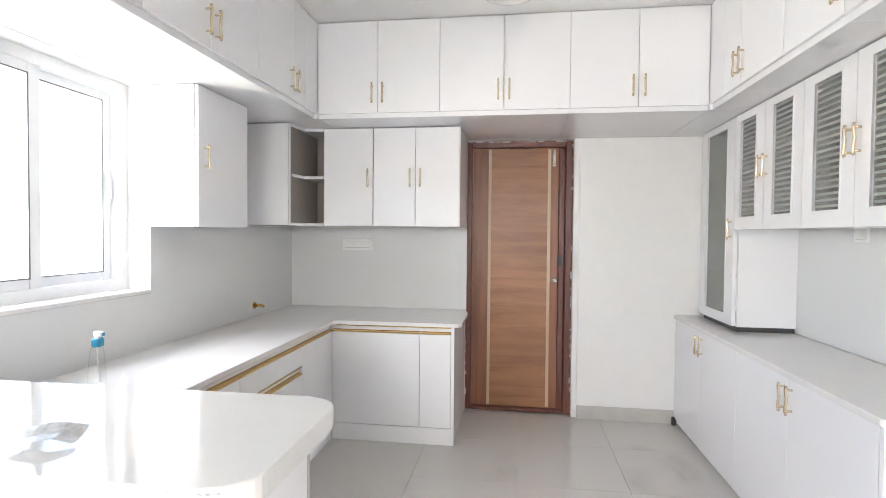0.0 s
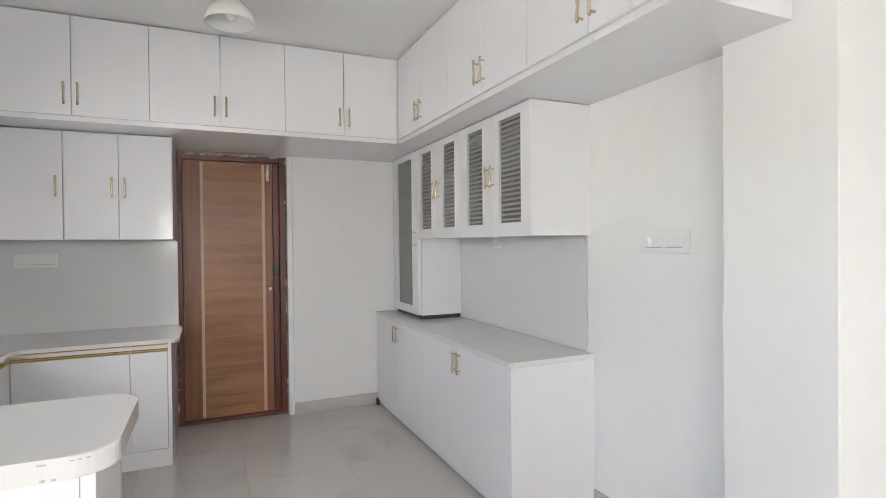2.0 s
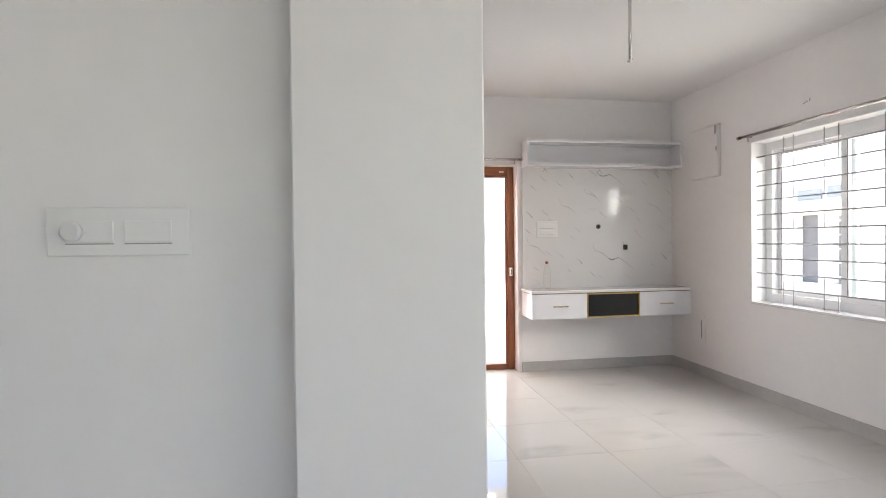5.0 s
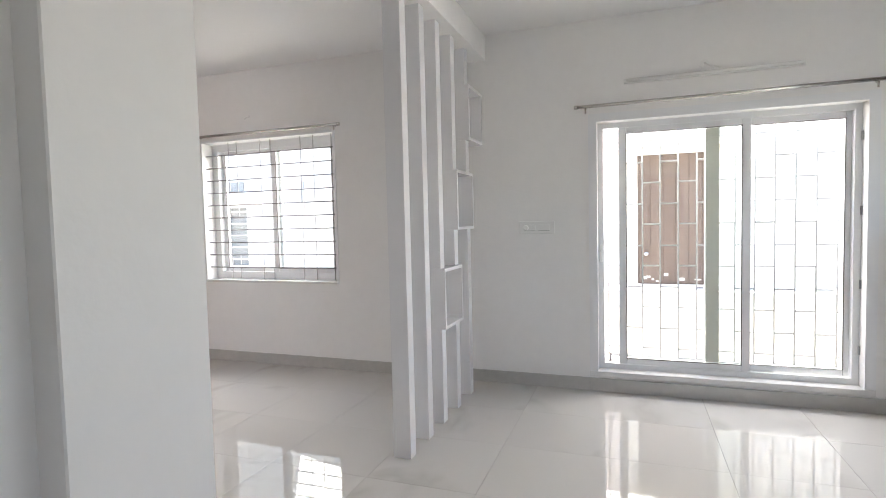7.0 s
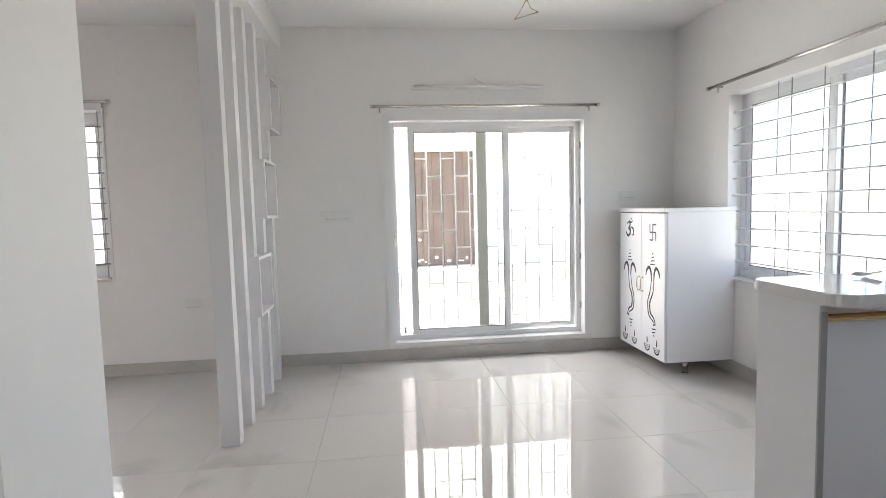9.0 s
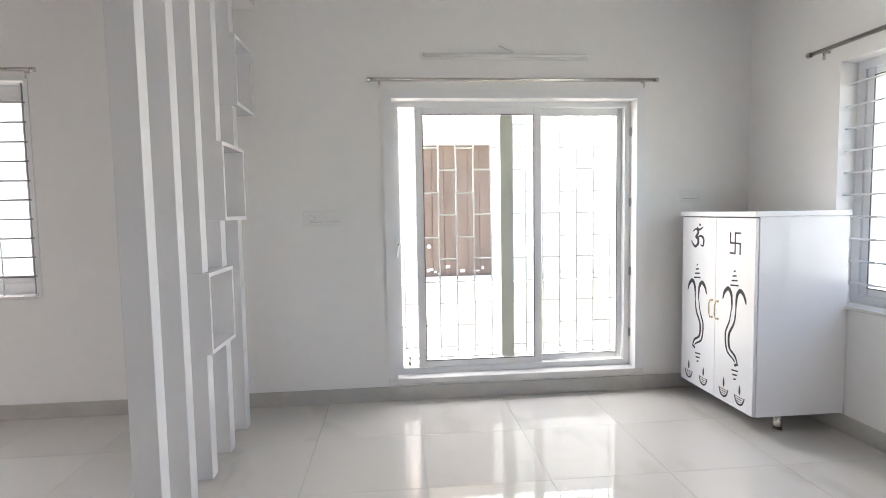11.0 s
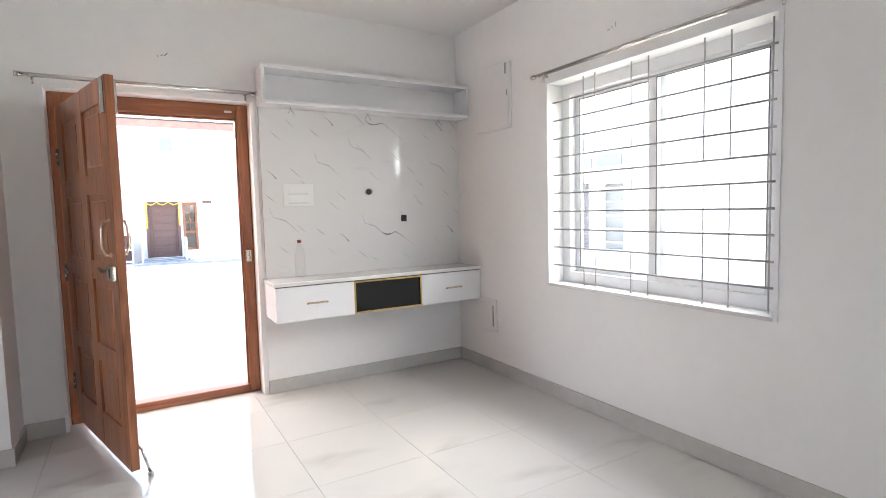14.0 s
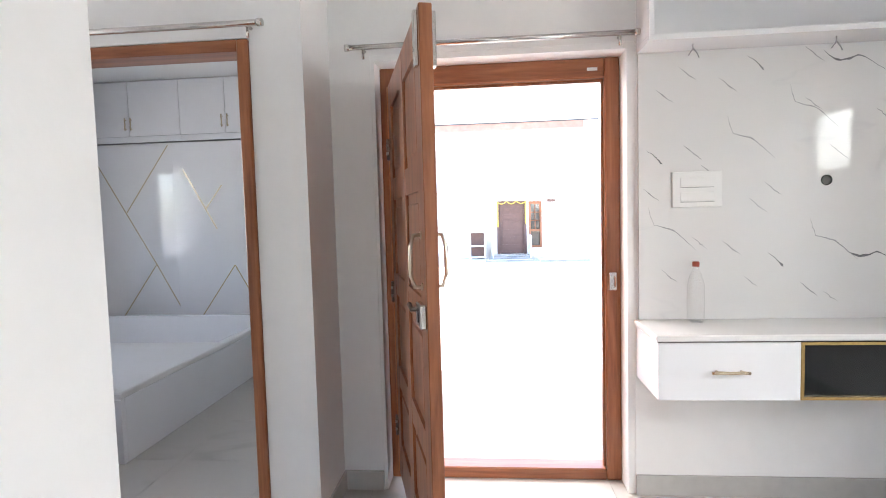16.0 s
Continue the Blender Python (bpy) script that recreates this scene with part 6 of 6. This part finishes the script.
# ---- bedroom ----
def bedroom():
    w0 = 8.5
    t = thing("wardrobe", (8.8, 3.2, 0), "glossy white two-door sliding wardrobe with thin gold inlay lines", "wardrobe")
    part("body", boxes((w0 + 0.04, 9.09, 2.30, 4.2, 0, 2.198)), LAMINATE, t)
    near = part("door", boxes((w0, w0 + 0.018, 2.30, 3.26, 0.06, 2.185), r=0.0015), LAMINATE, t)
    far = part("door", boxes((w0 + 0.02, w0 + 0.038, 3.24, 4.2, 0.06, 2.175), r=0.0015), LAMINATE, t)

    def inlay(d, xf, p, q):
        bm = bmesh.new()
        (ya, za), (yb, zb) = p, q
        n = Vector((yb - ya, zb - za)).normalized()
        v = Vector((-n.y, n.x)) * 0.005
        vs = [bm.verts.new((xf + e, y + g * v.x, z + g * v.y)) for e in (-0.001, 0.001) for y, z, g in ((ya, za, -1), (ya, za, 1), (yb, zb, 1), (yb, zb, -1))]
        for f in ((0, 1, 2, 3), (7, 6, 5, 4), (0, 4, 5, 1), (1, 5, 6, 2), (2, 6, 7, 3), (3, 7, 4, 0)):
            bm.faces.new([vs[i] for i in f])
        part("inlay", bm, INLAY, d, "thin gold inlay line")
    for p, q in (((4.15, 2.12), (3.50, 0.96)), ((3.50, 0.96), (3.91, 0.39)), ((3.50, 0.96), (3.25, 0.49)), ((3.31, 2.17), (3.79, 1.50))):
        inlay(far, w0 + 0.02, p, q)
    for p, q in (((3.15, 1.92), (2.82, 1.31)), ((2.75, 1.75), (2.93, 1.51)), ((2.65, 0.94), (3.05, 0.38)), ((2.65, 0.94), (2.42, 0.52))):
        inlay(near, w0, p, q)
    part("grip", boxes((w0 - 0.006, w0, 2.36, 2.39, 0.90, 1.06), r=0.002), GOLD, near, "gold recessed grip")
    for a, m, c in ((2.20, 2.68, 3.16), (3.16, 3.70, 4.2)):
        cabinet("wardrobe_loft", (w0 + 0.01, a, 2.21), (9.09, c, 2.825), "x-", [(a, m, 2.27, 2.82), (m, c, 2.27, 2.82)], "white loft cupboard over the wardrobe", "cabinet", "wardrobe lofts", [(m - 0.03, 2.39), (m + 0.03, 2.39)])
    b = thing("bed", (7.1, 3.0, 0), "white laminate box bed without a mattress", "bed")
    y0, y1, x0, x1 = 2.19, 4.0, 6.17, 8.10
    part("side_board", boxes((x0, x1, y0, y0 + 0.03, 0.0, 0.38), r=0.003), LAMINATE, b)
    part("side_board", boxes((x0, x1, y1, y1 + 0.03, 0.0, 0.38), r=0.003), LAMINATE, b)
    part("foot_board", boxes((x0 - 0.03, x0, y0, y1 + 0.03, 0.0, 0.38), r=0.003), LAMINATE, b)
    part("head_board", boxes((x1, x1 + 0.04, y0, y1 + 0.03, 0.0, 0.50), r=0.003), LAMINATE, b)
    bm = boxes((x0 - 0.03, x1, y0 - 0.004, y0 + 0.07, 0.38, 0.42), (x0 - 0.03, x0 + 0.05, y0 + 0.07, y1 + 0.03, 0.38, 0.42), r=0.008)
    part("rim", bm, MATTRESS, b, "raised white rim")
    part("platform", boxes((x0, x1, y0 + 0.03, y1, 0.20, 0.24)), MATTRESS, b, "bare white platform board")


bedroom()


# ---- outdoors ----
setting("ground", boxes((EX + 0.24, 90, -60, 0.83, -0.35, -0.22), (9.31, 90, 0.83, 60, -0.35, -0.22), (-60, EX + 0.24, -60, SY - 0.23, -0.35, -0.22), (-60, WX - 0.23, SY - 0.23, 60, -0.35, -0.22), (WX - 0.23, 9.31, NY + 0.23, 60, -0.35, -0.22)), CONCRETE, "pale sunlit concrete yard", "ground")
setting("porch_step", boxes((EX + 0.235, 7.3, -0.95, 0.82, -0.22, -0.02), r=0.008), STONE, "stone step outside the entrance", "step")


def split_wall(bm, material, parent):
    """Each block of a pierced wall as a part of its own."""
    bm.faces.ensure_lookup_table()
    for k in range(0, len(bm.faces), 6):
        vs = [v.co for f in bm.faces[k:k + 6] for v in f.verts]
        part("wall", boxes((min(v.x for v in vs), max(v.x for v in vs), min(v.y for v in vs), max(v.y for v in vs), min(v.z for v in vs), max(v.z for v in vs))), material, parent)
    bm.free()


def far_house():
    X = 23.0
    t = thing("house", (X + 4, -1, -0.22), "white rendered house with a brown door across the yard", "house")
    split_wall(wall_x(bmesh.new(), X, X + 0.25, -14, 10, -0.22, 6.5, [(-1.30, -0.22, -0.10, 1.85), (-1.86, -1.38, 0.12, 1.82)]), OUT_WALL, t)
    for q in ((X + 0.25, X + 7, -14, -13.7, -0.22, 6.5), (X + 0.25, X + 7, 9.7, 10, -0.22, 6.5), (X + 6.8, X + 7, -13.7, 9.7, -0.22, 6.5)):
        part("wall", boxes(q), OUT_WALL, t)
    part("roof", boxes((X - 0.3, X + 7.2, -14.2, 10.2, 6.5, 6.7)), OUT_WALL, t)
    part("sunshade", boxes((X - 0.7, X - 0.002, -3.0, 4.0, 2.20, 2.28)), OUT_WALL, t)
    part("coping", boxes((X - 0.12, X - 0.002, -14, 10, 4.7, 4.8)), OUT_WALL, t)
    part("brick_band", boxes((X - 0.02, X - 0.002, -3.4, 2.4, 4.42, 4.68)), BRICK, t, "faded red brick band")
    # thin dark tube that draws the line along the coping
    part("cable", tube(bmesh.new(), [(X - 0.13 - 0.02 * math.sin(math.pi * k / 12), -14 + 2 * k, 4.72 - 0.05 * math.sin(math.pi * k / 12)) for k in range(13)], 0.022, 6), GASKET, t, "thin dark line along the facade at the coping")
    # grey strips added to draw the shadow line at the house's foot
    part("ground_shadow_line", boxes((X - 2.2, X - 2.1, -3.2, -1.6, -0.22, -0.165), (X - 1.9, X - 1.8, -1.6, 0.2, -0.22, -0.17)), STONE, t, "low grey strips in place of the shadow line on the ground")
    part("vent", boxes((X - 0.02, X - 0.002, -1.18, -0.78, 3.62, 4.05)), VILLA_PALE, t, "pale grey vent")
    d = part("door", boxes((X + 0.08, X + 0.13, -1.20, -0.32, -0.08, 1.76), r=0.01), FAR_DOOR, t)
    for k in range(6):
        part("panel", boxes((X + 0.06, X + 0.08, -1.1, -0.42, 0.05 + 0.28 * k, 0.25 + 0.28 * k), r=0.006), FAR_DOOR, d)
    for q in ((X - 0.02, X + 0.2, -1.30, -1.2, -0.10, 1.85), (X - 0.02, X + 0.2, -0.32, -0.22, -0.10, 1.85), (X - 0.02, X + 0.2, -1.2, -0.32, 1.76, 1.85)):
        part("door_frame", boxes(q), FAR_DOOR, t)
    w = part("window", boxes((X - 0.02, X + 0.15, -1.86, -1.78, 0.12, 1.82), (X - 0.02, X + 0.15, -1.46, -1.38, 0.12, 1.82), (X - 0.02, X + 0.15, -1.78, -1.46, 1.72, 1.82), (X - 0.02, X + 0.15, -1.78, -1.46, 0.12, 0.2), (X - 0.02, X + 0.15, -1.78, -1.46, 0.72, 0.8)), FAR_FRAME, t, "orange wood window frame")
    part("pane", boxes((X + 0.1, X + 0.12, -1.78, -1.46, 0.2, 1.72)), BLACK_GLASS, w)
    part("glazing_bar", boxes((X + 0.06, X + 0.09, -1.635, -1.605, 0.8, 1.72), (X + 0.06, X + 0.09, -1.78, -1.46, 1.1, 1.13), (X + 0.06, X + 0.09, -1.78, -1.46, 1.4, 1.43)), FAR_FRAME, w)
    for k in range(3):
        part("step", boxes((X - 0.35 * (k + 1), X - 0.35 * k - 0.002, -1.4 - 0.1 * k, -0.1 + 0.1 * k, -0.22, -0.12 - 0.035 * k)), STONE, t)
    for y in (-0.08, -1.42):
        part("rail", boxes((X - 0.8, X - 0.02, y, y + 0.05, -0.22, 0.45 if y > -1 else 0.6)), OUT_WALL, t)
    pts = [(X - 0.06, -0.22 - 1.08 * k / 12, 1.84 - 0.10 * math.sin(math.pi * ((k / 4) % 1))) for k in range(13)]
    bm = tube(bmesh.new(), pts, 0.02, 6)
    tube(bm, [(X - 0.06, -0.25, 1.84), (X - 0.06, -0.25, 0.9)], 0.03, 6)
    tube(bm, [(X - 0.06, -1.27, 1.84), (X - 0.06, -1.27, 1.0)], 0.03, 6)
    part("garland", bm, YELLOW, t, "yellow marigold garland")
    part("name_plate", boxes((X - 0.02, X - 0.002, -2.35, -2.05, 1.78, 1.88)), FAR_DOOR, t)
    r = thing("shoe_rack", (X - 0.5, 0.55, -0.22), "small brown two-tier shoe rack beside the far door", "rack")
    part("frame", boxes((X - 0.6, X - 0.3, 0.20, 0.26, -0.22, 0.78), (X - 0.6, X - 0.3, 0.74, 0.80, -0.22, 0.78), (X - 0.6, X - 0.3, 0.26, 0.74, 0.73, 0.78), (X - 0.6, X - 0.3, 0.26, 0.74, 0.22, 0.27), (X - 0.6, X - 0.3, 0.26, 0.74, -0.18, -0.13)), OUT_WALL, r)
    part("back", boxes((X - 0.32, X - 0.3, 0.26, 0.74, -0.13, 0.73)), FAR_DOOR, r)


far_house()


def neighbour_south():
    Y = -5.0
    t = thing("neighbour_house", (1.0, Y - 2, -0.22), "white neighbouring house with a plank door, close behind the grille", "house")
    split_wall(wall_y(bmesh.new(), Y - 0.25, Y, -6, 2.6, -0.22, 4.2, [(-0.235, 0.63, 0.52, 2.09)]), OUT_WALL, t)
    d = part("door", boxes((-0.235, 0.63, Y - 0.08, Y - 0.04, 0.52, 2.09)), NEIGH, t)
    for k in range(6):
        part("plank", boxes((-0.23 + 0.143 * k, -0.091 + 0.143 * k, Y - 0.04, Y - 0.028, 0.53, 2.08), r=0.003), NEIGH, d)
    part("knob", lathe(bmesh.new(), [(0.001, 0.86), (0.03, 0.87), (0.035, 0.895), (0.02, 0.92), (0.001, 0.925)], 0.53, Y - 0.0, 12), STEEL, d)
    part("lintel", boxes((-0.5, 0.9, Y, Y + 0.35, 2.16, 2.26)), CONCRETE, t, "grey concrete lintel")
    part("plinth", boxes((-6, 2.6, Y + 0.001, Y + 0.6, -0.22, 0.515)), OUT_WALL, t)
    random.seed(4)
    for k in range(9):
        x, z = random.uniform(-0.22, 0.58), 0.535 + abs(random.gauss(0, 0.05))
        part("paint_spot", boxes((x, x + random.uniform(0.02, 0.06), Y - 0.028, Y - 0.026, z, z + random.uniform(0.015, 0.04))), OUT_WALL, d)
    h = thing("neighbour_villa", (4.5, -11, -0.22), "white two-storey neighbour villa seen through the window", "house")
    split_wall(wall_y(bmesh.new(), -9.3, -9.0, 3.0, 15.5, -0.22, 6.0, [(10.86, 11.43, 0.34, 1.87), (9.85, 10.5, 0.35, 1.82)]), OUT_WALL, h)
    part("door", boxes((10.86, 11.43, -9.2, -9.15, 0.34, 1.87)), VILLA_GREY, h)
    part("window", boxes((9.85, 10.5, -9.2, -9.15, 0.35, 1.82)), VILLA_PALE, h)
    part("vent", boxes((10.75, 11.38, -9.0, -8.96, 2.2, 2.43)), VILLA_PALE, h)
    part("vent", boxes((9.9, 10.6, -9.0, -8.96, 2.22, 2.46)), VILLA_PALE, h)
    part("window_grille", boxes(*[(9.85, 10.5, -9.06, -9.04, 0.5 + 0.3 * k, 0.53 + 0.3 * k) for k in range(5)]), OUT_WALL, h)
    part("sunshade", boxes((9.6, 11.8, -9.0, -8.6, 2.05, 2.13)), OUT_WALL, h)
    part("pipe", tube(bmesh.new(), [(8.11, -8.9, 1.65), (8.11, -8.9, 2.4)], 0.05, 10), PLASTIC_GREY, h, "grey downpipe")


neighbour_south()
w = thing("compound_wall", (-3.6, 0.5, -0.22), "white compound wall beyond the west windows", "wall")
part("wall", boxes((-3.75, -3.6, -6, 8, -0.22, 1.6)), OUT_WALL, w)

# ---- floor tiles ----
def tiles():
    bm = boxes((0.0008, 0.5992, 0.0008, 0.5992, -0.012, 0.0))
    me = finish("tile", bm, TILE)
    for i in range(-6, 14):
        for j in range(-4, 9):
            x, y = 1.41 + 0.6 * i, -0.51 + 0.6 * j
            if x + 0.6 < WX or x > 8.6 or y + 0.6 < SY or y > NY:
                continue
            if x > EX + 0.1 and y < 0.9 - 0.6:
                continue
            x0, x1, y0, y1 = max(x, WX - 0.2), min(x + 0.6, 9.2), max(y, SY - 0.15), min(y + 0.6, NY + 0.18)
            if x0 > x or x1 < x + 0.6 or y0 > y or y1 < y + 0.6:
                b2 = boxes((x0 - x + 0.0008, x1 - x - 0.0008, y0 - y + 0.0008, y1 - y - 0.0008, -0.012, 0.0))
                ob = new("tile", finish("tile", b2, TILE))
            else:
                ob = new("tile", me)
            ob.parent = floor
            ob.location = (x, y, 0)


tiles()
